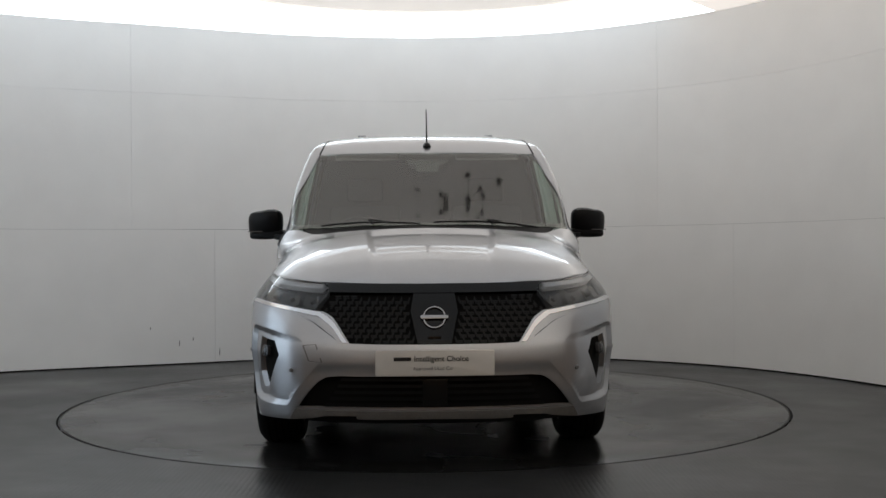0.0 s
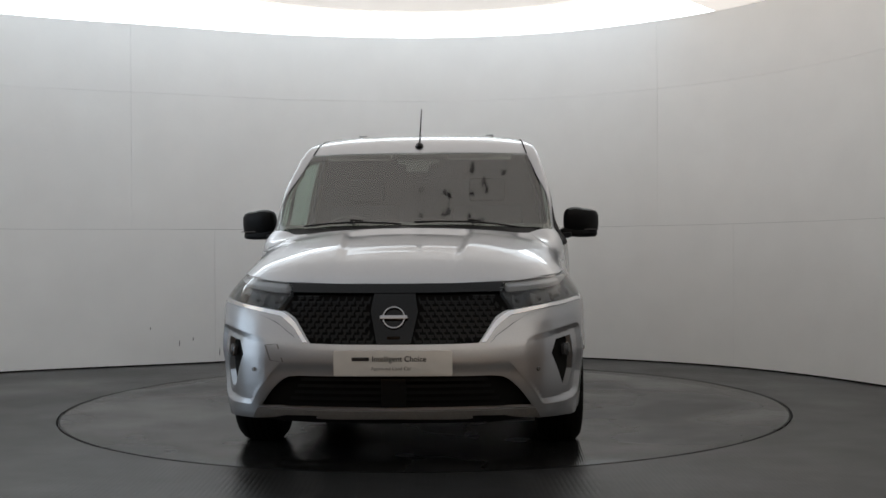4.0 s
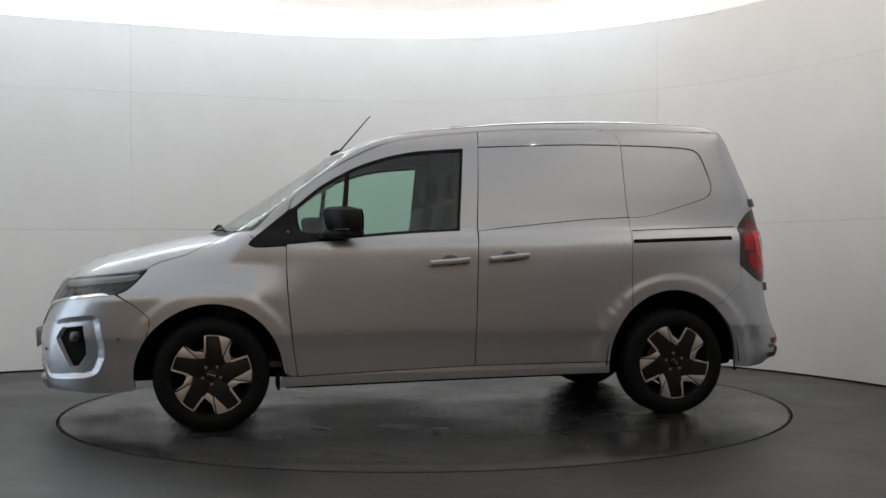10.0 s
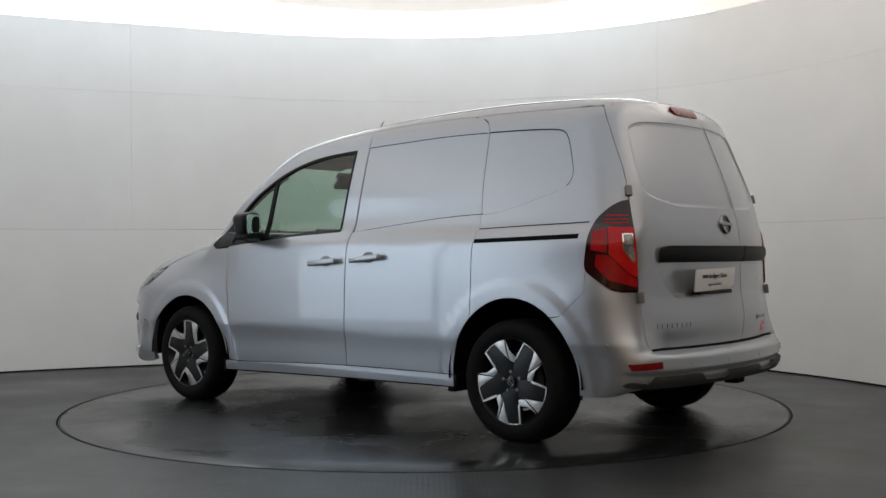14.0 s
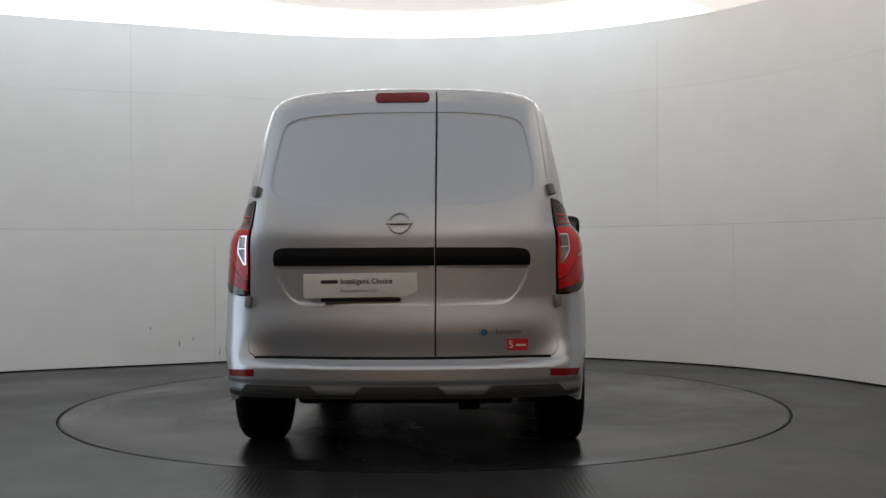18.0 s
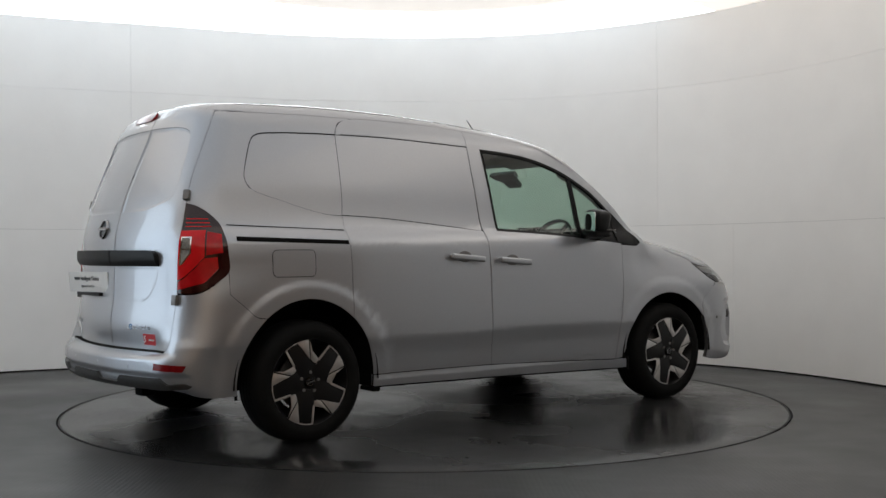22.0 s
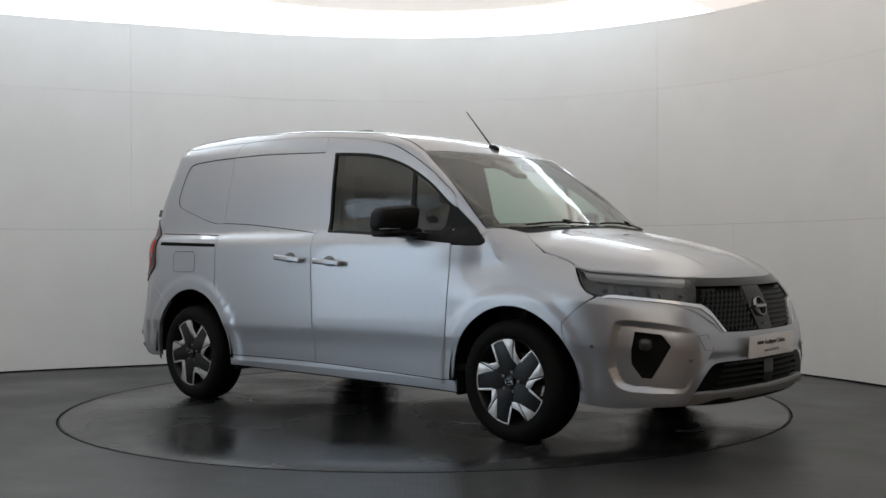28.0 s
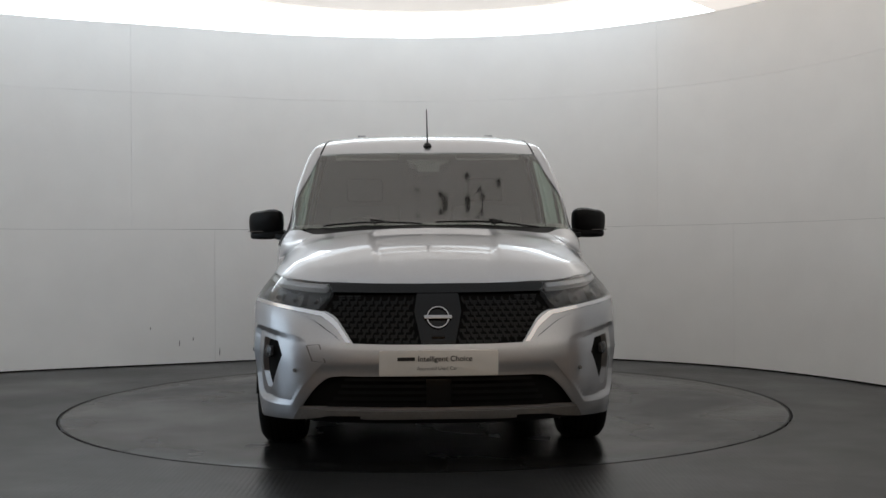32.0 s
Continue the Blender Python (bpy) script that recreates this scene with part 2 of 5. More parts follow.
def box(lo, hi, bevel=0.0, bm=None, m=None, seg=2):
    bm2 = bmesh.new()
    bmesh.ops.create_cube(bm2, size=1)
    for v in bm2.verts:
        v.co = [(lo[i] + hi[i]) / 2 + v.co[i] * (hi[i] - lo[i]) for i in range(3)]
    if bevel:
        bmesh.ops.bevel(bm2, geom=bm2.edges[:], offset=bevel, segments=seg, affect="EDGES", profile=.6)
    return merge(bm, bm2, m)


def merge(bm, bm2, m=None):
    """Adds bm2 to bm (or gives it back alone), moved by m."""
    if m is not None:
        bm2.transform(m)
    if bm is None:
        return bm2
    me = bpy.data.meshes.new("tmp")
    bm2.to_mesh(me)
    bm2.free()
    bm.from_mesh(me)
    bpy.data.meshes.remove(me)
    return bm


def lathe(profile, n=48, axis="Y", bm=None, a0=0.0, a1=360.0):
    """Turns a profile of (radius, along) round an axis."""
    bm = bm or bmesh.new()
    full = abs(a1 - a0) > 359
    count = n if full else n + 1
    rings = []
    for k in range(count):
        a = radians(a0 + (a1 - a0) * k / n)
        c, s = math.cos(a), math.sin(a)
        rings.append([bm.verts.new({"Y": (r * c, h, r * s), "Z": (r * c, r * s, h), "X": (h, r * c, r * s)}[axis]) for r, h in profile])
    for k in range(n):
        A, B = rings[k], rings[(k + 1) % count]
        for i in range(len(profile) - 1):
            try:
                bm.faces.new((A[i], A[i + 1], B[i + 1], B[i]))
            except ValueError:
                pass
    bmesh.ops.remove_doubles(bm, verts=bm.verts[:], dist=1e-6)
    bmesh.ops.recalc_face_normals(bm, faces=bm.faces[:])
    return bm


def tube(points, radius, n=10, bm=None, taper=1.0):
    """A round rod along points."""
    bm = bm or bmesh.new()
    pts = [Vector(p) for p in points]
    rings = []
    for i, p in enumerate(pts):
        d = (pts[min(i + 1, len(pts) - 1)] - pts[max(i - 1, 0)]).normalized()
        a = d.orthogonal().normalized() if i == 0 else (side - d * side.dot(d)).normalized()
        side = a
        b = d.cross(a)
        r = radius * (1 + (taper - 1) * i / (len(pts) - 1))
        rings.append([bm.verts.new(p + (a * math.cos(t) + b * math.sin(t)) * r) for t in [2 * math.pi * k / n for k in range(n)]])
    for A, B in zip(rings, rings[1:]):
        for k in range(n):
            bm.faces.new((A[k], A[(k + 1) % n], B[(k + 1) % n], B[k]))
    bm.faces.new(rings[0][::-1])
    bm.faces.new(rings[-1])
    return bm


def plate_of(outline, thick, bevel=0.0, bm=None, m=None):
    """A flat plate: an outline in x, y, extruded by thick along z."""
    b2 = bmesh.new()
    f = b2.faces.new([b2.verts.new((a, b, 0)) for a, b in outline])
    b2.normal_update()
    if f.normal.z < 0:
        bmesh.ops.reverse_faces(b2, faces=[f])
    top = bmesh.ops.extrude_face_region(b2, geom=[f])["geom"]
    bmesh.ops.translate(b2, verts=[g for g in top if isinstance(g, bmesh.types.BMVert)], vec=(0, 0, thick))
    bmesh.ops.recalc_face_normals(b2, faces=b2.faces[:])
    if bevel:
        rim = [e for e in b2.edges if all(abs(v.co.z - thick) < 1e-6 for v in e.verts)]
        bmesh.ops.bevel(b2, geom=rim, offset=bevel, segments=2, affect="EDGES", profile=.6)
    return merge(bm, b2, m)


def rounded(w, h, r, n=4):
    """A rounded rectangle about the origin."""
    out = []
    for cx, cy, a in ((w/2 - r, h/2 - r, 0), (-w/2 + r, h/2 - r, 90), (-w/2 + r, -h/2 + r, 180), (w/2 - r, -h/2 + r, 270)):
        out += [(cx + r * math.cos(radians(a + 90 * k / n)), cy + r * math.sin(radians(a + 90 * k / n))) for k in range(n + 1)]
    return out


# ---------------------------------------------------------------- the van's form (x forward, y to its left, z up)
def curve(xs, ys):
    """A smooth monotone curve through knots (xs ascending)."""
    xs, ys = np.array(xs, float), np.array(ys, float)
    h = np.diff(xs); d = np.diff(ys) / h
    m = np.zeros(len(xs)); m[0], m[-1] = d[0], d[-1]
    for i in range(1, len(xs) - 1):
        if d[i - 1] * d[i] > 0:
            m[i] = 2 * d[i - 1] * d[i] / (d[i - 1] + d[i])
    def exact(x):
        i = np.clip(np.searchsorted(xs, x) - 1, 0, len(h) - 1)
        t = np.clip((x - xs[i]) / h[i], -0.5, 1.5)
        return ((2*t**3 - 3*t**2 + 1) * ys[i] + (t**3 - 2*t**2 + t) * h[i] * m[i]
                + (3*t**2 - 2*t**3) * ys[i + 1] + (t**3 - t**2) * h[i] * m[i + 1])
    lo, hi = xs[0] - h[0] / 2, xs[-1] + h[-1] / 2
    fine = exact(np.linspace(lo, hi, 12001))
    rate = 12000 / (hi - lo)
    def at(x):
        k = np.clip((np.asarray(x, float) - lo) * rate, 0, 11999.999)
        i = k.astype(np.int64)
        a = fine[i]
        return a + (fine[i + 1] - a) * (k - i)
    return at
flank = curve([.18, .26, .33, .44, .50, .53, .62, .80, .95, 1.03, 1.075, 1.12, 1.35, 1.58, 1.66, 1.76, 1.85],
              [.830, .844, .852, .862, .872, .8765, .878, .878, .874, .866, .846, .810, .765, .713, .692, .655, .60])
taper_low = curve([-2.3, -2.0, -1.7, -1.0, 1.2, 1.7, 2.0, 2.4], [.95, .985, 1.0, 1.0, 1.0, 1.0, .985, .95])
taper_high = curve([-2.2, -2.0, -1.75, -1.2, .8, 1.0, 1.15, 1.5, 1.75, 2.0, 2.4], [.92, .955, .985, 1.0, 1.0, .975, .945, .925, .91, .88, .80])
crest = curve([-2.2, -1.9, -1.80, -1.66, -1.48, -1.1, -.76, -.41, -.06, .11, .284, .456, .627, .797, .967, 1.31, 1.37, 1.45, 1.63, 1.80, 1.96, 2.06, 2.16, 2.23, 2.32, 2.45],
              [1.72, 1.765, 1.783, 1.796, 1.806, 1.815, 1.808, 1.787, 1.752, 1.733, 1.708, 1.667, 1.592, 1.482, 1.368, 1.146, 1.116, 1.098, 1.066, 1.030, .990, .957, .908, .87, .82, .72])
nose = curve([.16, .22, .27, .40, .50, .56, .62, .72, .80, .88, .96, 1.1], [2.27, 2.325, 2.35, 2.365, 2.36, 2.35, 2.33, 2.295, 2.27, 2.235, 2.18, 2.0])
tail = curve([.2, .27, .31, .36, .45, .478, .497, .62, .78, 1.04, 1.10, 1.16, 1.25, 1.58, 1.70, 1.80, 1.9], [2.10, 2.16, 2.21, 2.235, 2.235, 2.205, 2.143, 2.156, 2.137, 2.131, 2.123, 2.109, 2.085, 1.955, 1.905, 1.85, 1.76])
tail_soft = curve([.2, .27, .31, .36, .43, .50, .58, .68, .78, 1.0, 1.12, 1.25, 1.58, 1.70, 1.80, 1.9], [2.10, 2.16, 2.21, 2.232, 2.230, 2.207, 2.175, 2.15, 2.137, 2.13, 2.112, 2.085, 1.955, 1.905, 1.85, 1.76])
bow_of = curve([-2.5, .0, .4, 1.2, 1.5, 2.6], [0, 0, .14, .15, .12, .12])
clamp_of = curve([-2.5, .1, .4, 1.1, 1.42, 2.6], [.95, .95, .662, .705, .95, .95])
droop2 = curve([-2.5, -1.2, .3, .7, 1.2, 1.6, 2.6], [.05, .05, .02, .04, .07, .10, .12])
droop4 = curve([-2.5, .2, .5, 1.1, 1.45, 2.6], [.12, .12, .06, .06, .12, .12])
edge_of = curve([-2.5, -2.0, -1.5, 0, .5, .95, 1.15, 1.4, 2.6], [.07, .07, .10, .10, .035, .045, .09, .13, .12])
def smax(a, b, k):
    h = np.maximum(k - np.abs(a - b), 0) / k
    return np.maximum(a, b) + h * h * k / 4
def field(x, y, z):
    """Below zero inside the van's body."""
    ya = np.abs(y)
    w = np.clip((z - .72) / .22, 0, 1); w = w * w * (3 - 2 * w)
    side = flank(z) * (taper_low(x) * (1 - w) + taper_high(x) * w)
    for cx, cz, r0 in ((1.36, .305, .40), (-1.358, .31, .425)):
        d = np.hypot((x - cx), (z - cz) * .97) - r0
        t = np.clip((.10 - d) / .055, 0, 1)
        side = side + .008 * t * t * (3 - 2 * t)
    yc = np.minimum(ya, clamp_of(x))
    top = crest(x + bow_of(x) * yc * yc) - droop2(x) * yc * yc - droop4(x) * yc ** 4
    front = nose(z) - .20 * ya * ya - .25 * ya ** 6
    c = np.clip((ya - .56) / .24, 0, 1)
    c = c * c * (3 - 2 * c)
    rear = tail(z) * (1 - c) + tail_soft(z) * c - .22 * ya * ya - .05 * ya ** 6
    g = smax(smax(ya - side, x - front, .26), -rear - x, .14)
    return smax(g, z - top, edge_of(x))
def cast(base, way, far=1.3, n=20):
    """Where rays from inside the body leave it."""
    lo = np.zeros(len(base)); hi = np.full(len(base), far)
    for _ in range(n):
        mid = (lo + hi) / 2
        p = base + way * mid[:, None]
        inside = field(p[:, 0], p[:, 1], p[:, 2]) < 0
        lo, hi = np.where(inside, mid, lo), np.where(inside, hi, mid)
    return base + way * lo[:, None]
XF, XR, YC, FAN = 1.55, -1.65, .45, .40
ARC = FAN * np.pi / 2
UF, UR = XF + ARC + YC, XR - ARC - YC          # u on the centre line of nose and tail
def wrap(u, z):
    """The skin round the van: u runs along the left flank as x, round the corners to nose (UF) and tail (UR) and on to the right."""
    u, z = np.asarray(u, float), np.asarray(z, float)
    right = (u > UF) | (u < UR)
    v = np.where(u > UF, 2 * UF - u, np.where(u < UR, 2 * UR - u, u))
    base = np.stack([np.clip(v, XR, XF), np.full(v.shape, YC), z], 1)
    ang = np.clip(v - XF, 0, ARC) / FAN - np.clip(XR - v, 0, ARC) / FAN
    base[:, 1] = np.where(v > XF + ARC, UF - v, np.where(v < XR - ARC, v - UR, YC))
    way = np.stack([np.sin(ang), np.cos(ang), np.zeros(v.shape)], 1)
    p = cast(base, way)
    p[:, 1] = np.where(right, -p[:, 1], p[:, 1])
    return p
VC, VFAN = .50, .30
def lid(x, v):
    """The upper skin: v runs across as y, then fans over the shoulder."""
    x, v = np.asarray(x, float), np.asarray(v, float)
    s, a = np.sign(v), np.abs(v)
    base = np.stack([x, np.minimum(a, VC), crest(x) - .30], 1)
    ang = np.clip(a - VC, 0, None) / VFAN
    way = np.stack([np.zeros(x.shape), np.sin(ang), np.cos(ang)], 1)
    p = cast(base, way, .9)
    p[:, 1] *= s
    return p


# ---------------------------------------------------------------- the studio
TABLE_R = 2.28
PLAN = spline([(-5.2, -3.6), (-5.25, -1.6), (-4.9, .2), (-4.25, 1.35), (-3.50, 2.0), (-2.30, 2.50), (-1.20, 2.92), (0.0, 3.08), (1.0, 2.92), (1.80, 2.53),
               (2.55, 1.88), (3.10, .95), (3.36, 0.0), (3.46, -1.5), (3.50, -2.9)], n=10)
WALL_TOP, COVE_Z, CANOPY_Z, CANOPY_R = 3.0, 3.185, 3.07, 2.30


def along(n_side=0.0):
    """The wall's plan, moved outwards by n_side, with arc lengths."""
    t = np.gradient(PLAN, axis=0)
    t /= np.linalg.norm(t, axis=1)[:, None]
    q = PLAN + np.stack([-t[:, 1], t[:, 0]], 1) * n_side
    s = np.concatenate([[0], np.cumsum(np.linalg.norm(np.diff(PLAN, axis=0), axis=1))])
    return q, s


def ribbon(q, z0, z1, bm=None):
    bm = bm or bmesh.new()
    lo = [bm.verts.new((a, b, z0)) for a, b in q]
    hi = [bm.verts.new((a, b, z1)) for a, b in q]
    for i in range(len(q) - 1):
        bm.faces.new((lo[i], lo[i + 1], hi[i + 1], hi[i]))
    return bm


def build_wall():
    back, s = along(.02)
    far, _ = along(.14)
    bm = bmesh.new()
    a = [[bm.verts.new((x, y, z)) for x, y in q] for q, z in ((back, 0), (back, WALL_TOP - .01), (far, WALL_TOP - .01), (far, 0))]
    for r in range(4):
        for i in range(len(back) - 1):
            bm.faces.new((a[r][i], a[r][i + 1], a[(r + 1) % 4][i + 1], a[(r + 1) % 4][i]))
    wall = mesh_object("wall_curved", bm, SEAM)
    tagged(wall, "curved white studio wall of painted boards", "wall", kind="structure")
    face, s = along(0.0)
    rear, _ = along(.018)
    first = float(np.interp(-2.56, PLAN[:, 0][20:80], s[20:80]))
    for row, (z0, z1) in enumerate(((.012, 1.2), (1.2, 2.4), (2.4, WALL_TOP))):
        cuts = [first + (0 if row != 0 else .72) + 4.88 * k for k in range(-4, 6)]
        for c0, c1 in zip(cuts, cuts[1:]):
            lo, hi = max(c0, 0) + .0008, min(c1, s[-1]) - .0008
            if hi - lo < .05:
                continue
            ss = np.linspace(lo, hi, max(4, int((hi - lo) / .12)))
            f = np.stack([np.interp(ss, s, face[:, k]) for k in (0, 1)], 1)
            r = np.stack([np.interp(ss, s, rear[:, k]) for k in (0, 1)], 1)
            bm = bmesh.new()
            rows = [[bm.verts.new((x, y, z)) for x, y in q] for q, z in ((f, z0 + .0008), (f, z1 - .0008), (r, z1 - .0008), (r, z0 + .0008))]
            for k in range(4):
                for i in range(len(ss) - 1):
                    bm.faces.new((rows[k][i], rows[k][i + 1], rows[(k + 1) % 4][i + 1], rows[(k + 1) % 4][i]))
            bm.faces.new([rows[k][0] for k in range(4)][::-1])
            bm.faces.new([rows[k][-1] for k in range(4)])
            bmesh.ops.recalc_face_normals(bm, faces=bm.faces[:])
            part("panel", bm, WALL_PAINT, wall, sharp=30)
    build_scuffs(wall)


def build_scuffs(wall):
    """Small dark marks low on the wall."""
    mid = PLAN[:, 1] > 0
    for x, z, h in ((-2.24, .19, .055), (-2.03, .225, .04), (-1.87, .10, .07), (-2.42, .33, .03), (1.35, .28, .05)):
        k = int(np.argmin(np.where(mid, np.abs(PLAN[:, 0] - x), 9)))
        t = Vector((*(PLAN[k + 1] - PLAN[k - 1]), 0)).normalized()
        way = Matrix((t, Vector((0, 0, 1)), t.cross(Vector((0, 0, 1))))).transposed().to_4x4()
        bm = plate_of([(-.004, -h / 2), (.003, -h / 2 + .006), (.005, 0), (.002, h / 2), (-.002, h / 2 - .008)], .0006)
        bm.transform(Matrix.Translation((PLAN[k][0], PLAN[k][1], z)) @ way @ Matrix.Translation((0, 0, .0008)))
        part("scuff", bm, GREY_INK, wall, "small grey scuff mark", smooth=False)


def loop_at(off):
    """The closed course of cove and ceiling sheets: along the wall and back over the open side, moved outwards by off.
    """
    close = spline([tuple(PLAN[-1]), (3.35, -5.2), (2.9, -6.8), (1.6, -7.5), (-.3, -7.7), (-2.2, -7.5), (-3.7, -6.9), (-4.7, -5.4), tuple(PLAN[0])], n=8)[1:-1]
    q = np.concatenate([PLAN, close])
    t = np.roll(q, -1, 0) - np.roll(q, 1, 0)
    t /= np.linalg.norm(t, axis=1)[:, None]
    return q + np.stack([-t[:, 1], t[:, 0]], 1) * off


def ring_sheet(q, r, z, closed):
    bm = bmesh.new()
    A = [bm.verts.new((x, y, z)) for x, y in q]
    B = [bm.verts.new((x, y, z)) for x, y in r]
    n = len(A)
    for i in range(n if closed else n - 1):
        bm.faces.new((A[i], A[(i + 1) % n], B[(i + 1) % n], B[i]))
    return bm


def build_ceiling():
    """A lit cove runs round above the wall and ends on the east side; a round raft hangs inside it. Raft and ceiling
    sheets emit in place of light falling on them.
    """
    k = len(PLAN)
    start, stop = int(np.argmax(PLAN[:, 1] > 1.55)), int(np.argmax(PLAN[:, 0] > 2.2))
    outer, inner, rim = loop_at(1.7), loop_at(.03), loop_at(-1.3)
    cove = mesh_object("cove_light", ring_sheet(outer[start:stop], inner[start:stop], COVE_Z, False), RING_LIGHT)
    tagged(cove, "bright white cove light round the ceiling edge", "light", kind="structure")
    soft = mesh_object("glowing_ceiling_edge", ring_sheet(inner[start:stop], rim[start:stop], COVE_Z - .004, False), GLOWING_EDGE)
    tagged(soft, "white ceiling edge glowing in place of cove light on it", "ceiling", kind="structure")
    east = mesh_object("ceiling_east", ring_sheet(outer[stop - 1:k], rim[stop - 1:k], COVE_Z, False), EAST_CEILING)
    tagged(east, "ceiling edge past the end of the cove, warm glow in place of light", "ceiling", kind="structure")
    near = mesh_object("hall_ceiling_glow", ring_sheet(np.append(outer[k - 1:], outer[:start + 1], 0), np.append(rim[k - 1:], rim[:start + 1], 0), COVE_Z, False), NEAR_CEILING)
    tagged(near, "pale ceiling over the open side with a dim glow added", "ceiling", kind="structure")
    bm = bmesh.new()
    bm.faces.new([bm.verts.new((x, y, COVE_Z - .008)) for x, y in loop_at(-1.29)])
    tagged(mesh_object("ceiling_field", bm, OPEN_CEILING, smooth=False), "pale ceiling round the raft, glowing as if lit", "ceiling", kind="structure")
    raft = tagged(new("ceiling_raft"), "round pale pinkish ceiling raft above the turntable, with added glow", "ceiling", kind="structure")
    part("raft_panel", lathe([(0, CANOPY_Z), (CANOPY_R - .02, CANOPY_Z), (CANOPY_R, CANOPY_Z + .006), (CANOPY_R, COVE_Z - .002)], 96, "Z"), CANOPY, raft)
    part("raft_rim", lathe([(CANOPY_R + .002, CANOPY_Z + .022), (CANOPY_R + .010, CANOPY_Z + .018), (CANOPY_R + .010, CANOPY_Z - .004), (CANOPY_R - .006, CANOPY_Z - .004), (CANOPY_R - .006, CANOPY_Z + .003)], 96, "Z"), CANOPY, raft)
    hall = mesh_object("ceiling", box((-9, -13, COVE_Z + .02), (8, 6, COVE_Z + .12)), CEILING_PAINT, smooth=False)
    tagged(hall, "pale ceiling of the hall", "ceiling", kind="structure")


def build_hall():
    for name, lo, hi in (("wall_south", (-9, -13.1, 0), (8, -13, COVE_Z + .02)), ("wall_west", (-9.1, -13, 0), (-9, 5, COVE_Z + .02)),
                         ("wall_east", (8, -13, 0), (8.1, 5, COVE_Z + .02)), ("wall_north", (-9, 6, 0), (8, 6.1, COVE_Z + .02))):
        w = mesh_object(name, box(lo, hi), BACK_WALL, smooth=False)
        tagged(w, "dull brown hall wall behind the studio", "wall", kind="structure")
    tagged(mesh_object("hall_floor", box((-9, -13, -.02), (8, -7.9, .006)), HALL_FLOOR, smooth=False), "tan tiled floor of the hall", "floor", kind="structure")
    tagged(mesh_object("door_1", box((.32, -12.995, .01), (.80, -12.96, 1.9)), DOORWAY, smooth=False), "bright warm-lit doorway in the hall wall", "door", kind="structure")
    win = new("window_1")
    tagged(win, "tall daylight window in the side wall", "window", kind="structure")
    part("window_pane", box((-5.13, -3.4, .25), (-5.10, -.5, 2.7)), WINDOW_LIGHT, win, smooth=False)
    part("window_frame", box((-5.12, -1.99, .25), (-5.07, -1.91, 2.7), .01), BLACK_SATIN, win)


def build_floor():
    n = 160
    bm = bmesh.new()
    ring = [(math.cos(2 * math.pi * k / n), math.sin(2 * math.pi * k / n)) for k in range(n)]
    rows = []
    for r, z in ((TABLE_R + .006, -.06), (TABLE_R + .006, 0), (2.6, 0), (3.6, 0), (6, 0), (20, 0)):
        rows.append([bm.verts.new((c * r, s * r, z)) for c, s in ring])
    for A, B in zip(rows, rows[1:]):
        for k in range(n):
            bm.faces.new((A[k], A[(k + 1) % n], B[(k + 1) % n], B[k]))
    bmesh.ops.recalc_face_normals(bm, faces=bm.faces[:])
    floor = mesh_object("floor", bm, FLOOR, sharp=30)
    tagged(floor, "dark grey rubber studio floor with small raised dots", "floor", kind="structure")
    pit = lathe([(0, -.062), (TABLE_R + .05, -.062)], 64, "Z")
    tagged(mesh_object("turntable_pit", pit, SEAM), "black gap under the turntable", "floor", kind="structure")
    bm = lathe([(0, 0), (1.0, 0), (2.0, 0), (TABLE_R - .010, 0), (TABLE_R - .005, -.002), (TABLE_R - .005, -.05), (0, -.05)], n, "Z")
    table = tagged(new("turntable"), "round dark grey turntable, scuffed and damp", "turntable")
    part("deck", bm, TABLE, table, "scuffed dark grey turntable deck", sharp=30)
    part("edge_strip", lathe([(TABLE_R - .016, .0006), (TABLE_R - .006, .0008), (TABLE_R - .0045, -.03)], n, "Z"), BLACK_SATIN, table, "black edge strip of the turntable")
    return table


def build_spots():
    proto = None
    lit = [(-2.4, -7.0), (-.28, -7.14), (1.26, -7.15), (1.88, -7.2), (3.62, -6.2), (3.6, -6.9)] + [(a, -12.2) for a in (-3.1, -1.0, 1.0, 3.3)]
    for x, y in lit:
        z = COVE_Z - .003 if y > -9 else COVE_Z + .02
        if proto is None:
            proto = new("ceiling_spot")
            proto.location = (x, y, z)
            part("bezel", lathe([(.030, 0), (.05, 0), (.05, -.010), (.030, -.010), (.030, 0)], 20, "Z"), BLACK_SATIN, proto)
            part("lens", lathe([(0, -.008), (.030, -.007)], 20, "Z"), SPOT_LIGHT, proto, "glowing warm lens")
            tagged(proto, "small round warm ceiling spotlight", "spotlight", group="ceiling spots")
        else:
            copy_thing(proto, pose(x, y, z))
    # unlit black fittings in the raft, which the windscreen mirrors
    proto = None
    for x, y in ((-.07, -.19), (.17, -.23), (.22, -.26), (.46, -.24), (.62, -.20), (.58, -.14), (.79, -.05), (.44, -.05), (.50, -.36)):
        if proto is None:
            proto = new("ceiling_fitting")
            proto.location = (x, y, CANOPY_Z)
            part("ring", lathe([(.018, 0), (.028, 0), (.026, -.012), (.018, -.012), (.018, 0)], 18, "Z"), BLACK_SATIN, proto)
            part("core", lathe([(0, -.004), (.018, -.004)], 18, "Z"), SEAM, proto)
            tagged(proto, "small unlit black ceiling fitting in the raft", "ceiling fitting", group="ceiling fittings")
        else:
            copy_thing(proto, pose(x, y, CANOPY_Z))


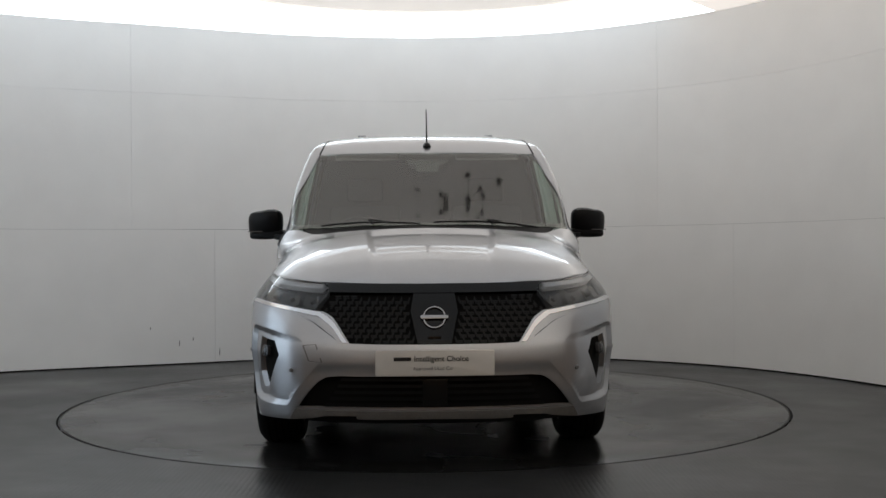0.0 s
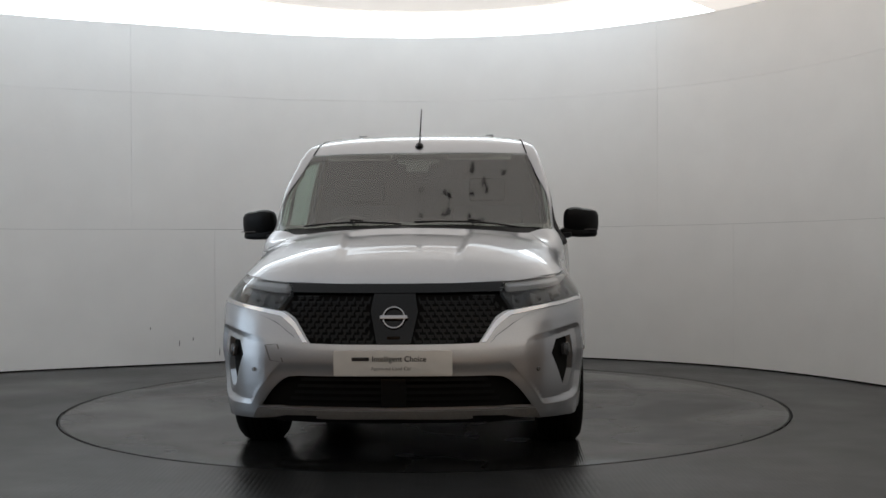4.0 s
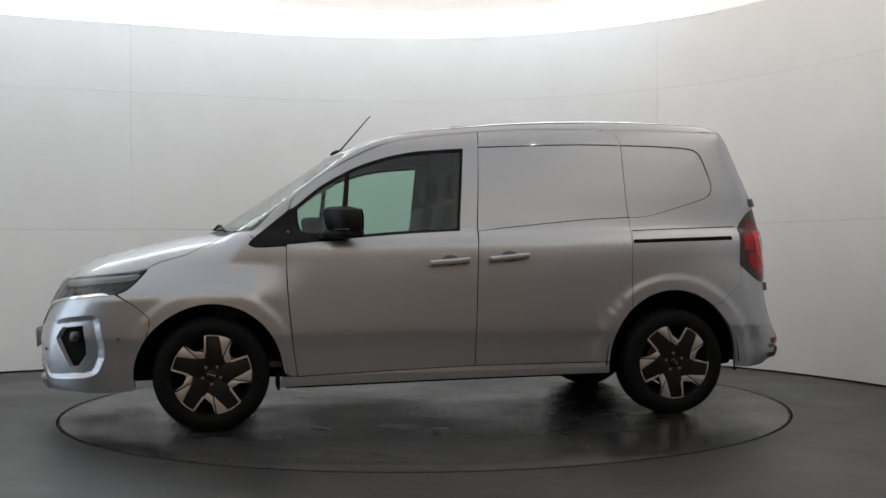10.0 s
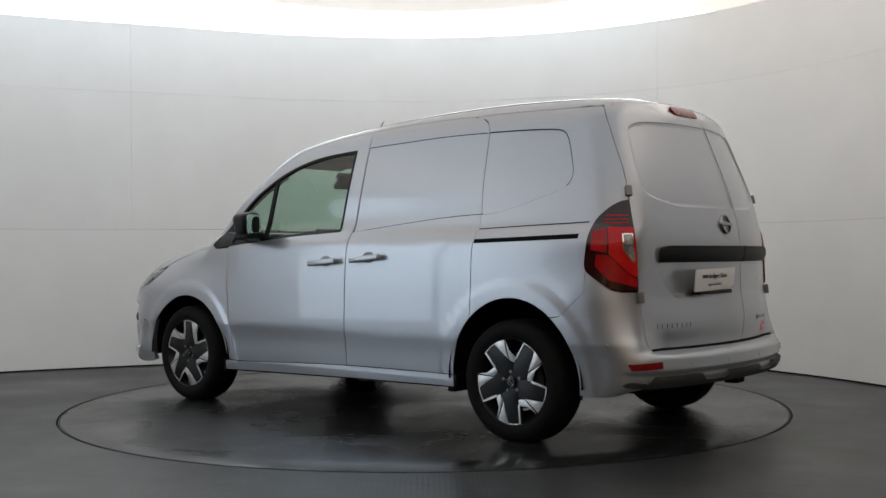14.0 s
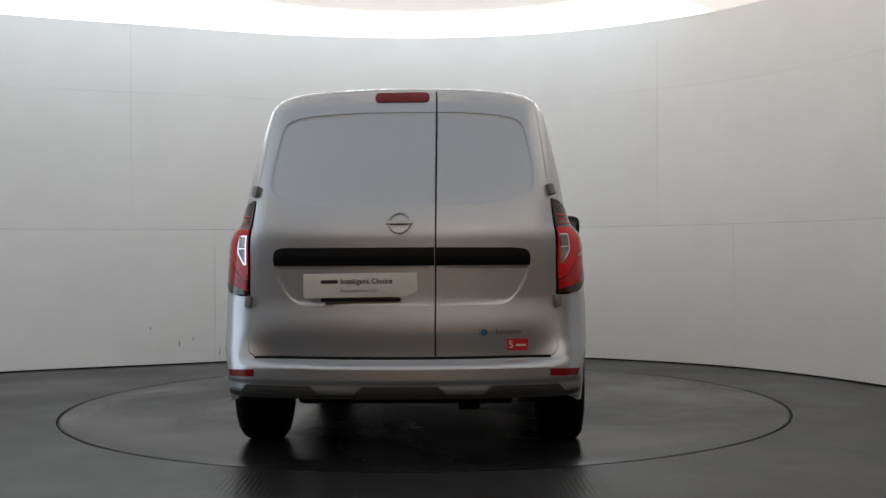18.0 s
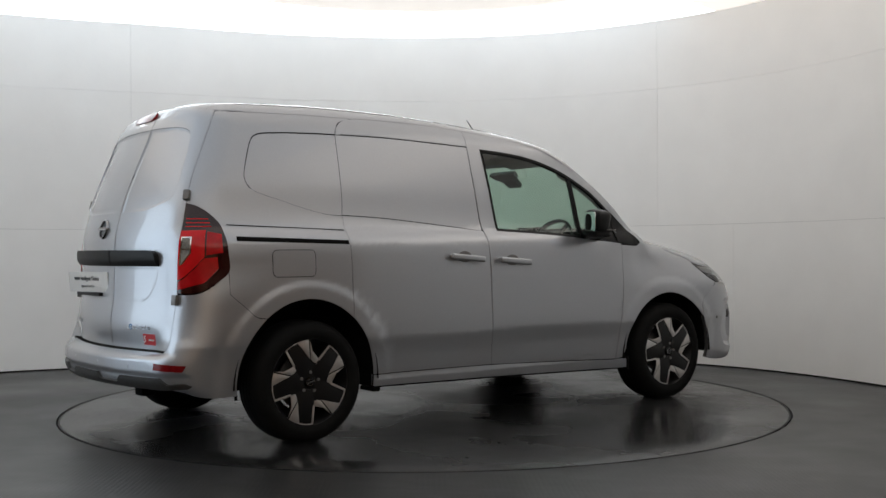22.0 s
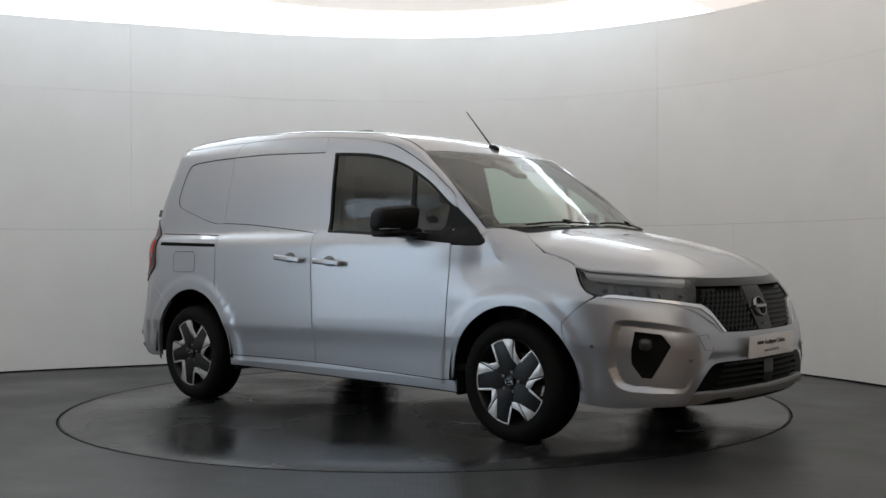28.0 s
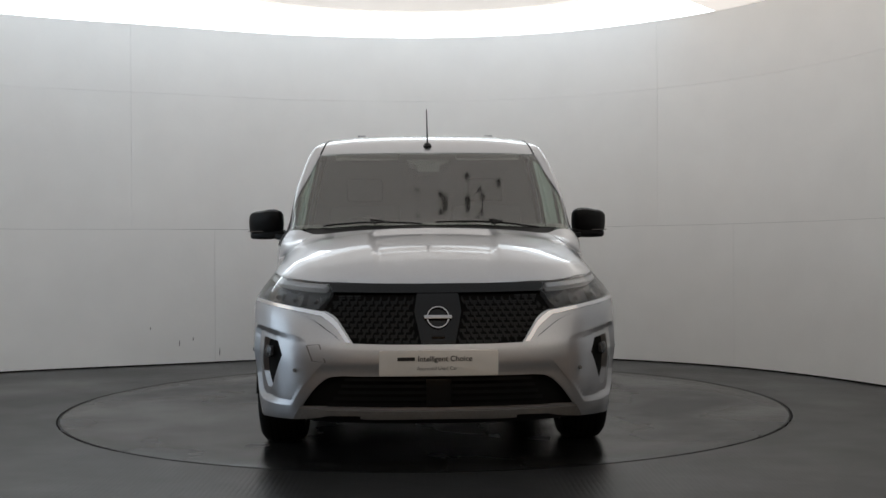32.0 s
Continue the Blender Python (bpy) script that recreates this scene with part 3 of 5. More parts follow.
def floor_material(name, base, rough, dots, wet):
    mat = material(name, base, rough=rough, grain=(7, .22), rough_vary=.13 if wet else .08, spots=(5.5 if wet else 9, .70, tuple(c * 1.35 for c in base)))
    nt = mat.node_tree
    b = nt.nodes["Principled BSDF"]
    co = nt.nodes.new("ShaderNodeTexCoord").outputs["Object"]
    n = nt.nodes.new("ShaderNodeTexNoise")
    n.inputs["Scale"].default_value, n.inputs["Detail"].default_value = 3.0, 6
    nt.links.new(co, n.inputs["Vector"])
    bump = nt.nodes.new("ShaderNodeBump")
    bump.inputs["Distance"].default_value = .0012
    nt.links.new(n.outputs["Fac"], bump.inputs["Height"])
    if dots:
        v = nt.nodes.new("ShaderNodeTexVoronoi")
        v.inputs["Scale"].default_value, v.inputs["Randomness"].default_value = 42, 0
        nt.links.new(co, v.inputs["Vector"])
        r = nt.nodes.new("ShaderNodeMapRange")
        r.inputs["From Min"].default_value, r.inputs["From Max"].default_value = .30, .42
        r.inputs["To Min"].default_value, r.inputs["To Max"].default_value = 1, 0
        nt.links.new(v.outputs["Distance"], r.inputs["Value"])
        b2 = nt.nodes.new("ShaderNodeBump")
        b2.inputs["Distance"].default_value, b2.inputs["Strength"].default_value = .001, .55
        nt.links.new(r.outputs[0], b2.inputs["Height"])
        nt.links.new(bump.outputs[0], b2.inputs["Normal"])
        nt.links.new(b2.outputs[0], b.inputs["Normal"])
    else:
        nt.links.new(bump.outputs[0], b.inputs["Normal"])
    return mat


def scuffed(mat):
    """Long pale scuffs across the deck, and a fine rib."""
    nt = mat.node_tree
    b = nt.nodes["Principled BSDF"]
    base = b.inputs["Base Color"].links[0].from_socket
    co = nt.nodes.new("ShaderNodeTexCoord").outputs["Object"]
    for turn, stretch, edge in ((25, (.6, 9.0, 1.0), .64), (-50, (.8, 13.0, 1.0), .66)):
        place = nt.nodes.new("ShaderNodeMapping")
        place.inputs["Rotation"].default_value[2] = radians(turn)
        place.inputs["Scale"].default_value = stretch
        nt.links.new(co, place.inputs["Vector"])
        n = nt.nodes.new("ShaderNodeTexNoise")
        n.inputs["Scale"].default_value, n.inputs["Detail"].default_value, n.inputs["Distortion"].default_value = 1.6, 6, .6
        nt.links.new(place.outputs[0], n.inputs["Vector"])
        r = nt.nodes.new("ShaderNodeMapRange")
        r.inputs["From Min"].default_value, r.inputs["From Max"].default_value = edge, edge + .05
        r.inputs["To Max"].default_value = .55
        nt.links.new(n.outputs["Fac"], r.inputs["Value"])
        m = nt.nodes.new("ShaderNodeMix")
        m.data_type = "RGBA"
        nt.links.new(r.outputs[0], m.inputs["Factor"])
        nt.links.new(base, m.inputs["A"])
        m.inputs["B"].default_value = (.075, .074, .070, 1)
        base = m.outputs["Result"]
    nt.links.new(base, b.inputs["Base Color"])
    w = nt.nodes.new("ShaderNodeTexWave")
    w.inputs["Scale"].default_value = 26
    nt.links.new(co, w.inputs["Vector"])
    rib = nt.nodes.new("ShaderNodeBump")
    rib.inputs["Distance"].default_value, rib.inputs["Strength"].default_value = .0005, .6
    nt.links.new(w.outputs["Fac"], rib.inputs["Height"])
    nt.links.new(b.inputs["Normal"].links[0].from_socket, rib.inputs["Normal"])
    nt.links.new(rib.outputs[0], b.inputs["Normal"])
    return mat


FLOOR = floor_material("dotted_rubber_floor", (.022, .0225, .023), .36, True, False)
TABLE = scuffed(floor_material("turntable_steel_paint", (.017, .0175, .018), .25, False, True))
build_wall()
build_ceiling()
build_hall()
turntable = build_floor()
build_spots()


# ---------------------------------------------------------------- the van
van = new("delivery_van")
tagged(van, "silver metallic compact delivery van on a turntable", "van")

# lines of the left flank in skin coordinates (u, z)
DOOR_FRONT = [(.885, .287), (.906, .432), (.927, .624), (.942, .817), (.945, 1.022), (.926, 1.23)]
DOOR_TOP = [(.926, 1.23), (.911, 1.283), (.881, 1.322), (.80, 1.382), (.717, 1.442), (.551, 1.536), (.385, 1.611), (.218, 1.649), (.05, 1.674), (-.204, 1.699)]
B_LINE = [(-.204, 1.699), (-.184, 1.366), (-.159, 1.001), (-.145, .611), (-.137, .320)]
SLIDE_TOP = [(-.204, 1.699), (-.461, 1.717), (-.804, 1.725), (-.976, 1.722), (-1.045, 1.703), (-1.082, 1.668), (-1.096, 1.626)]
SLIDE_REAR = [(-1.096, 1.626), (-1.099, 1.297), (-1.109, 1.179), (-1.109, 1.09), (-1.102, .995), (-1.097, .80), (-1.0961, .637)]
BLANK_TOP = [(-.196, 1.603), (-.452, 1.614), (-.794, 1.626), (-1.096, 1.626)]
BLANK_LOW = [(-1.109, 1.183), (-.95, 1.176), (-.77, 1.164), (-.433, 1.132), (-.168, 1.104)]
QUARTER_EDGE = spline([(-1.0965, 1.626), (-1.30, 1.622), (-1.486, 1.613), (-1.573, 1.598), (-1.613, 1.555), (-1.648, 1.45), (-1.668, 1.378), (-1.648, 1.327), (-1.60, 1.296),
                        (-1.458, 1.252), (-1.282, 1.202), (-1.178, 1.184), (-1.109, 1.182)])
QUARTER_BLANK = np.concatenate([QUARTER_EDGE, spline([(-1.109, 1.182), (-1.099, 1.297), (-1.0965, 1.626)])[1:-1]])
WINDOW = spline([(.930, 1.034), (.930, 1.222)], [(.930, 1.222), (.88, 1.255), (.80, 1.32), (.717, 1.38), (.552, 1.469), (.387, 1.529), (.221, 1.566), (.054, 1.584), (-.104, 1.594)],
                [(-.104, 1.594), (-.060, 1.104)], [(-.060, 1.104), (.23, 1.089), (.49, 1.070), (.874, 1.034), (.930, 1.030)])
FRONT_ARCH = (1.360, .304, .392, .397)
REAR_ARCH = (-1.358, .309, .398, .433)
HOOD_SIDE = [(1.285, .66), (1.330, .690), (1.395, .726), (1.455, .757), (1.499, .779), (1.576, .787), (1.649, .797), (1.716, .822)]
HOOD_FRONT = [(1.716, .822), (1.80, .818), (1.945, .768), (2.060, .672), (2.124, .565), (2.161, .456), (2.205, .30), (2.224, .10), (2.228, 0)]
TAIL_EDGE = [(-1.875, 1.762), (-1.905, 1.66), (-1.940, 1.564), (-1.982, 1.42), (-1.996, 1.33), (-2.001, 1.24), (-2.010, 1.109), (-2.017, .95), (-2.021, .779), (-2.034, .60), (-2.043, .53), (-2.066, .498)]
LAMP = [(-2.002, 1.232), (-1.950, 1.219), (-1.893, 1.185), (-1.835, 1.128), (-1.803, 1.05), (-1.793, .98), (-1.790, .895), (-1.838, .841), (-1.916, .79), (-2.019, .785)]


def sym(name, outline, mat, label="", parent=None, **kw):
    """The same sheet on the left and on the right flank."""
    got = []
    for mirror in (False, True):
        got.append(part(name, skin(outline, mirror=mirror, **kw), mat, parent or van, label))
    return got


def flip_u(loop, at):
    return [(2 * at - a, b) for a, b in loop]


def top_line(line):
    """A flank line turned into the coordinates of the upper skin."""
    q = np.array(line)
    p = wrap(q[:, 0], q[:, 1])
    a = np.abs(p[:, 1])
    v = np.where(a < VC, a, VC + VFAN * np.arctan2(a - VC, p[:, 2] - (crest(p[:, 0]) - .30)))
    return [(x, w) for x, w in zip(p[:, 0], v)]


def flank_line(line):
    """A line of the upper skin turned into flank coordinates."""
    q = np.array(line)
    p = lid(q[:, 0], q[:, 1])
    out = []
    for x, y, z in p:
        if x > XF:
            out.append((XF + FAN * math.atan2(x - XF, y - YC), z))
        else:
            out.append((x, z))
    return out


def build_flanks():
    door_out = spline(DOOR_FRONT, DOOR_TOP, B_LINE, [(-.137, .320), (.35, .306), (.885, .287)])
    doors = sym("front_door", door_out, SILVER, "silver front door skin with window frame", holes=[WINDOW], hole_gap=0)
    upper = spline(SLIDE_TOP, [SLIDE_REAR[0], (-1.096, 1.6261)], BLANK_TOP[::-1], [BLANK_TOP[0], B_LINE[0]])
    low_arch = arch(*REAR_ARCH, 49, 1.5)
    lower = spline(BLANK_LOW[::-1], [BLANK_LOW[0], (-1.109, 1.179)], SLIDE_REAR[2:], low_arch, [low_arch[-1], (-.55, .322), (-.137, .320)], B_LINE[:1:-1], [B_LINE[2], BLANK_LOW[-1]])
    blank = spline(BLANK_TOP, [BLANK_TOP[-1], (-1.099, 1.297), BLANK_LOW[0]], BLANK_LOW, [BLANK_LOW[-1], (-.184, 1.366), BLANK_TOP[0]])
    slides = sym("sliding_door", lower, SILVER, "silver sliding side door skin")
    for i, d in enumerate(slides):
        part("top_panel", skin(upper, mirror=bool(i)), SILVER, d)
        part("blank_window_panel", skin(blank, mirror=bool(i), depth=.004, gap=.003), SILVER, d, "blanked-off window panel in silver paint")
    # rear quarter
    qa = arch(*REAR_ARCH, 128, 49)
    quarter = spline([(-1.096, 1.63), (-1.092, 1.645), (-1.07, 1.685), (-1.03, 1.709), (-.97, 1.7225)], [(-.97, 1.7225), (-1.3, 1.7225), (-1.6, 1.716), (-1.885, 1.715)], TAIL_EDGE[1:6], [TAIL_EDGE[5], LAMP[0]], LAMP[:7],
                     [LAMP[6], (-1.786, .80), (-1.782, .775), (-1.706, .704), (-1.66, .660), qa[0]], qa, [qa[-1], SLIDE_REAR[-1]], SLIDE_REAR[::-1][:4], [SLIDE_REAR[3], (-1.109, 1.182)], QUARTER_EDGE[::-1], [QUARTER_EDGE[0], (-1.096, 1.63)])
    quarters = sym("rear_quarter", quarter, SILVER, "silver rear quarter panel", gap=.002, step=(.022, .022))
    for i, q in enumerate(quarters):
        part("blank_window_panel", skin(QUARTER_BLANK, mirror=bool(i), depth=.004, gap=.0015), SILVER, q, "blanked-off quarter window in silver paint")
        part("panel_groove", strip(QUARTER_EDGE[:46], .007, depth=.002, mirror=bool(i)), SEAM, q, "dark groove round the blank window")
        rail = spline([(-1.112, 1.047), (-1.752, 1.066)], [(-1.752, 1.066), (-1.750, 1.043)], [(-1.750, 1.043), (-1.110, 1.026)], [(-1.110, 1.026), (-1.112, 1.047)])
        part("slide_rail", skin(rail, mirror=bool(i), depth=-.0015, flange=.006, gap=0), SEAM, q, "black sliding door rail slot")
        part("trim_line", strip([(-1.119, 1.101), (-1.45, 1.113), (-1.80, 1.124)], .005, depth=-.002, mirror=bool(i)), SEAM, q)
    flap = rounded(.246, .138, .028)
    flap = [(-1.443 + a, .928 + b) for a, b in flap]
    part("filler_flap", skin(flap, mirror=True, depth=-.0015, gap=.002, flange=.001), SILVER, quarters[1], "rounded square filler flap")
    part("flap_gap", strip(flap + flap[:1], .0028, depth=-.0025, mirror=True), SEAM, quarters[1])
    # front wing
    fa = arch(*FRONT_ARCH, 32, 173)
    hood_edge = flank_line(HOOD_SIDE)
    wing = spline(DOOR_FRONT[:5], [DOOR_FRONT[4], (1.10, 1.016), (1.142, 1.026), (1.150, 1.040), (1.125, 1.068)], [(1.125, 1.068), (1.19, 1.108), hood_edge[0]], hood_edge,
                  [hood_edge[-1], (1.722, .903), (1.769, .800), (1.815, .762)], [(1.815, .762), (1.758, .715), (1.70, .655), (1.675, .615), fa[0]], fa, [fa[-1], (.95, .300), (.885, .287)])
    sym("front_wing", wing, SILVER, "silver front wing with wheel arch", step=(.022, .022))
    # sills
    sill = spline([(.975, .290), (.885, .287), (.35, .306), (-.137, .320), (-.55, .322), (-.957, .321)], [(-.957, .321), (-.957, .256)], [(-.957, .256), (0, .246), (.985, .228)], [(.985, .228), (.975, .290)])
    sym("sill", sill, SILVER, "silver sill below the doors", flange=.03, step=(.06, .012), relief=lambda uv: -.005 * np.clip((.318 - uv[:, 1]) / .03, 0, 1))
    sill2 = [(.95, .229), (0, .247), (-.95, .256), (-.95, .236), (0, .225), (.95, .207)]
    sym("sill_skirt", sill2, UNDER, "black lower sill edge", depth=.035)
    # black corner window ahead of the door
    tri = spline([(.908, 1.030), (.912, 1.236)], [(.912, 1.236), (.955, 1.203), (1.05, 1.128), (1.125, 1.066), (1.148, 1.040), (1.140, 1.027), (1.095, 1.018)], [(1.095, 1.018), (.908, 1.030)])
    sym("corner_glass", tri, BLACK_SATIN, "smooth black triangle ahead of the door", depth=-.003, gap=.001, flange=.008)
    for side, d in enumerate(doors):
        mirror = bool(side)
        inner = shrink(WINDOW, .016)
        part("window_seal", skin(WINDOW, holes=[inner], mirror=mirror, depth=-.001, gap=0, hole_gap=0, flange=.02, step=(.08, .08)), BLACK_SATIN, d, "black rubber window seal")
        post = [(.600, 1.445), (.572, 1.465), (.606, 1.060), (.640, 1.058)]
        part("window_post", skin(post, mirror=mirror, depth=.002, gap=0, flange=.015, step=(.08, .08)), BLACK_SATIN, d, "black window divider post")
        foot = spline([(.925, 1.036), (.70, 1.053)], [(.70, 1.053), (.70, 1.10)], [(.70, 1.10), (.84, 1.10), (.87, 1.14), (.88, 1.25)], [(.88, 1.25), (.925, 1.225)], [(.925, 1.225), (.925, 1.036)])
        part("mirror_base", skin(foot, mirror=mirror, depth=.001, gap=0, flange=.015, step=(.08, .08)), BLACK_SATIN, d, "black mirror foot plate")
        part("side_window", skin(WINDOW, mirror=mirror, depth=.008, gap=.006, flange=0, step=(.08, .08)), GLASS_SIDE, d, "green tinted side window").visible_shadow = False
    # gap ribbons behind the shut lines
    for mirror in (False, True):
        for line in (spline(DOOR_FRONT, DOOR_TOP), spline(B_LINE), spline(SLIDE_TOP, SLIDE_REAR), spline(BLANK_TOP), spline([(-.137, .320), (.35, .306), (.885, .287)]),
                     spline([(-.137, .320), (-.55, .322), (-.957, .321)]), spline(BLANK_LOW),
                     spline([(1.815, .762), (1.758, .715), (1.70, .655), (1.675, .615), (1.665, .55)]), spline(TAIL_EDGE), spline([(-1.790, .895), (-1.786, .80), (-1.782, .775), (-1.706, .704), (-1.64, .64)]),
                     np.append(QUARTER_BLANK, QUARTER_BLANK[:1], 0)):
            part("shut_line", strip(line, .018, depth=.0075, mirror=mirror), SEAM, van)
        part("shut_line", strip(spline(HOOD_SIDE, HOOD_FRONT[:-1]), .02, on=lid, depth=.0085, mirror=mirror), SEAM, van)


def build_top():
    hood_half = spline(HOOD_SIDE, HOOD_FRONT)
    half = np.concatenate([spline([(1.392, 0), (1.385, .2), (1.355, .40), (1.318, .58), (1.285, .66)]), hood_half[1:]])
    loop = np.concatenate([half, (half * [1, -1])[::-1][1:-1]])

    def creases(uv):
        x, y = uv[:, 0], np.abs(uv[:, 1])
        c = np.interp(x, [1.4, 2.2], [.30, .24])
        t = np.clip((y - c) / .05, 0, 1)
        run = np.clip((x - 1.40) / .10, 0, 1) * np.clip((2.22 - x) / .3, 0, 1)
        return .016 * (1 - t * t * (3 - 2 * t)) * run - .004 * run
    part("bonnet", skin(loop, on=lid, step=(.03, .022), relief=creases, gap=.003, flange=.014), SILVER, van, "silver bonnet with two raised creases")
    # windscreen
    scr = spline([(1.345, 0), (1.325, .30), (1.27, .55), (1.195, .755), (1.13, .822)], [(1.13, .822), (1.08, .808), (.95, .765), (.80, .722), (.66, .688), (.565, .657)],
                 [(.565, .655), (.594, .53), (.640, .28), (.662, 0)])
    loop = np.concatenate([scr, (scr * [1, -1])[::-1][1:-1]])
    inner = shrink(loop, .035)
    part("windscreen", skin(loop, on=lid, step=(.06, .06), gap=.004, flange=0, depth=.003), GLASS_SCREEN, van, "green tinted windscreen with a dark band").visible_shadow = False
    part("windscreen_band", skin(loop, holes=[inner], on=lid, step=(.08, .08), gap=.004, hole_gap=0, flange=0, depth=.0045), BLACK_GLOSS, van, "black printed windscreen border")
    # roof
    end = [(-1.826, 0), (-1.822, .3), (-1.812, .45), (-1.80, .58)]
    half = spline([(.668, 0), (.646, .28), (.600, .53), (.571, .655)], [(.571, .655), (.50, .645), (.40, .632), (.2, .62), (0, .615), (-.8, .612), (-1.6, .60), (-1.80, .58)], end[::-1])
    loop = np.concatenate([half, (half * [1, -1])[::-1][1:-1]])

    def ribs(uv):
        y = np.abs(uv[:, 1])
        run = np.clip((.2 - uv[:, 0]) / .1, 0, 1) * np.clip((uv[:, 0] + 1.7) / .1, 0, 1)
        return .006 * run * sum(np.exp(-((y - c) / .018) ** 2) for c in (.14, .30, .46))
    part("roof", skin(loop, on=lid, step=(.06, .03), gap=.001, flange=.01, relief=ribs), SILVER, van, "silver roof with shallow ribs")
    low = top_line(spline(DOOR_TOP[1:], SLIDE_TOP[:4]))
    tail_low = top_line([(-1.3, 1.7225), (-1.6, 1.716), (-1.84, 1.715)])
    inner_edge = spline([(-1.80, .58), (-1.6, .60), (-.8, .612), (0, .615), (.2, .62), (.40, .632), (.50, .645), (.571, .655)], [(.571, .657), (.66, .690), (.80, .724), (.95, .767), (1.08, .810), (1.13, .824)])
    base = top_line([(1.19, 1.10), (1.125, 1.068), (1.05, 1.128), (.955, 1.205), (.926, 1.23)])
    rail = np.concatenate([inner_edge, np.array(base), np.array(low), np.array(tail_low)])
    for mirror in (False, True):
        part("roof_side", skin(rail, on=lid, step=(.022, .014), gap=.0028, flange=.008, mirror=mirror), SILVER, van, "silver windscreen pillar and roof side")
        ditch = spline([(-1.79, .59), (-.8, .612), (0, .615), (.40, .632), (.57, .657)])
        part("roof_ditch", strip(ditch, .010, on=lid, depth=-.001, mirror=mirror), SEAM, van, "dark roof ditch moulding")
    # cowl
    c = spline([(1.345, 0), (1.325, .30), (1.27, .55), (1.20, .72)], [(1.20, .72), (1.285, .66)], [(1.285, .66), (1.318, .58), (1.355, .40), (1.385, .2), (1.392, 0)])
    loop = np.concatenate([c, (c * [1, -1])[::-1][1:-1]])
    part("cowl", skin(loop, on=lid, gap=0, depth=.006, flange=.02), BLACK_SATIN, van, "black plastic scuttle panel")
    patch = [(1.13, .822), (1.195, .755), (1.285, .66), (1.33, .69), (1.40, .73), (1.41, .77), (1.33, .79), (1.24, .80), (1.175, .80)]
    for mirror in (False, True):
        part("pillar_foot", skin(patch, on=lid, gap=0, depth=.0025, flange=.01, mirror=mirror), SILVER, van, "silver foot of the windscreen pillar")
    # roof fixing caps
    for x in (-1.35, -.15):
        for y in (-.42, .42):
            m = Matrix.Translation(Vector(lid([x], [y])[0]))
            part("roof_fixing_cap", box((-.06, -.025, -.006), (.06, .025, .004), .002, m=m), SILVER, van, "small rack fixing cap")


build_flanks()
build_top()


def mirrored_half(half, at):
    """A closed outline from its left half, which starts and ends on the centre line u = at."""
    h = np.array(half, float)
    r = h.copy()
    r[:, 0] = 2 * at - r[:, 0]
    return np.concatenate([h, r[::-1][1:-1]])


HEADLAMP = spline([(1.733, .900), (1.783, .884), (1.851, .877), (1.934, .870), (2.007, .863), (2.084, .855), (2.157, .848)], [(2.157, .848), (2.168, .806)], [(2.168, .806), (2.130, .722)],
                  [(2.130, .722), (2.025, .746), (1.879, .770), (1.862, .757), (1.822, .763)], [(1.822, .763), (1.773, .802), (1.733, .900)])
FOG = [(2.008, .588), (1.930, .600), (1.917, .506), (1.918, .436), (1.948, .368), (1.975, .366), (2.030, .525)]
GRILLE = mirrored_half(spline([(UF, .796), (2.40, .797), (2.166, .800)], [(2.166, .800), (2.136, .715)], [(2.136, .715), (2.243, .581)], [(2.243, .581), (2.40, .577), (UF, .576)]), UF)
INTAKE = mirrored_half(spline([(UF, .437), (2.30, .437), (2.19, .437), (2.152, .425), (2.121, .377), (2.084, .294)], [(2.084, .294), (2.3, .290), (UF, .288)]), UF)


FOG_RIB = spline([(2.085, .612), (2.00, .638), (1.915, .652), (1.876, .644), (1.862, .61)], [(1.862, .61), (1.848, .50), (1.850, .415)], [(1.850, .415), (1.875, .340), (1.91, .310), (1.97, .300), (2.062, .296)])
RIB_S = np.concatenate([[0], np.cumsum(np.linalg.norm(np.diff(FOG_RIB, axis=0), axis=1))])
FOG_FINE = np.stack([np.interp(np.linspace(0, RIB_S[-1], 260), RIB_S, FOG_RIB[:, k]) for k in (0, 1)], 1)
FOG_PANEL = np.concatenate([FOG_RIB, spline([(2.062, .296), (2.085, .36), (2.125, .45), (2.15, .53), (2.085, .612)])[1:-1]])


def fog_shape(uv):
    """A flat chamfer folds in from the outer edge; the plane inside it rises again towards the middle of the nose."""
    d = np.min(np.linalg.norm(uv[:, None, :] - FOG_FINE[None, :, :], axis=2), axis=1)
    inner = np.clip((2.105 - uv[:, 0]) / .13, 0, 1)
    return .020 * np.clip((d - .002) / .026, 0, 1) * inner * np.clip(away(uv, FOG_PANEL) / .010, 0, 1)


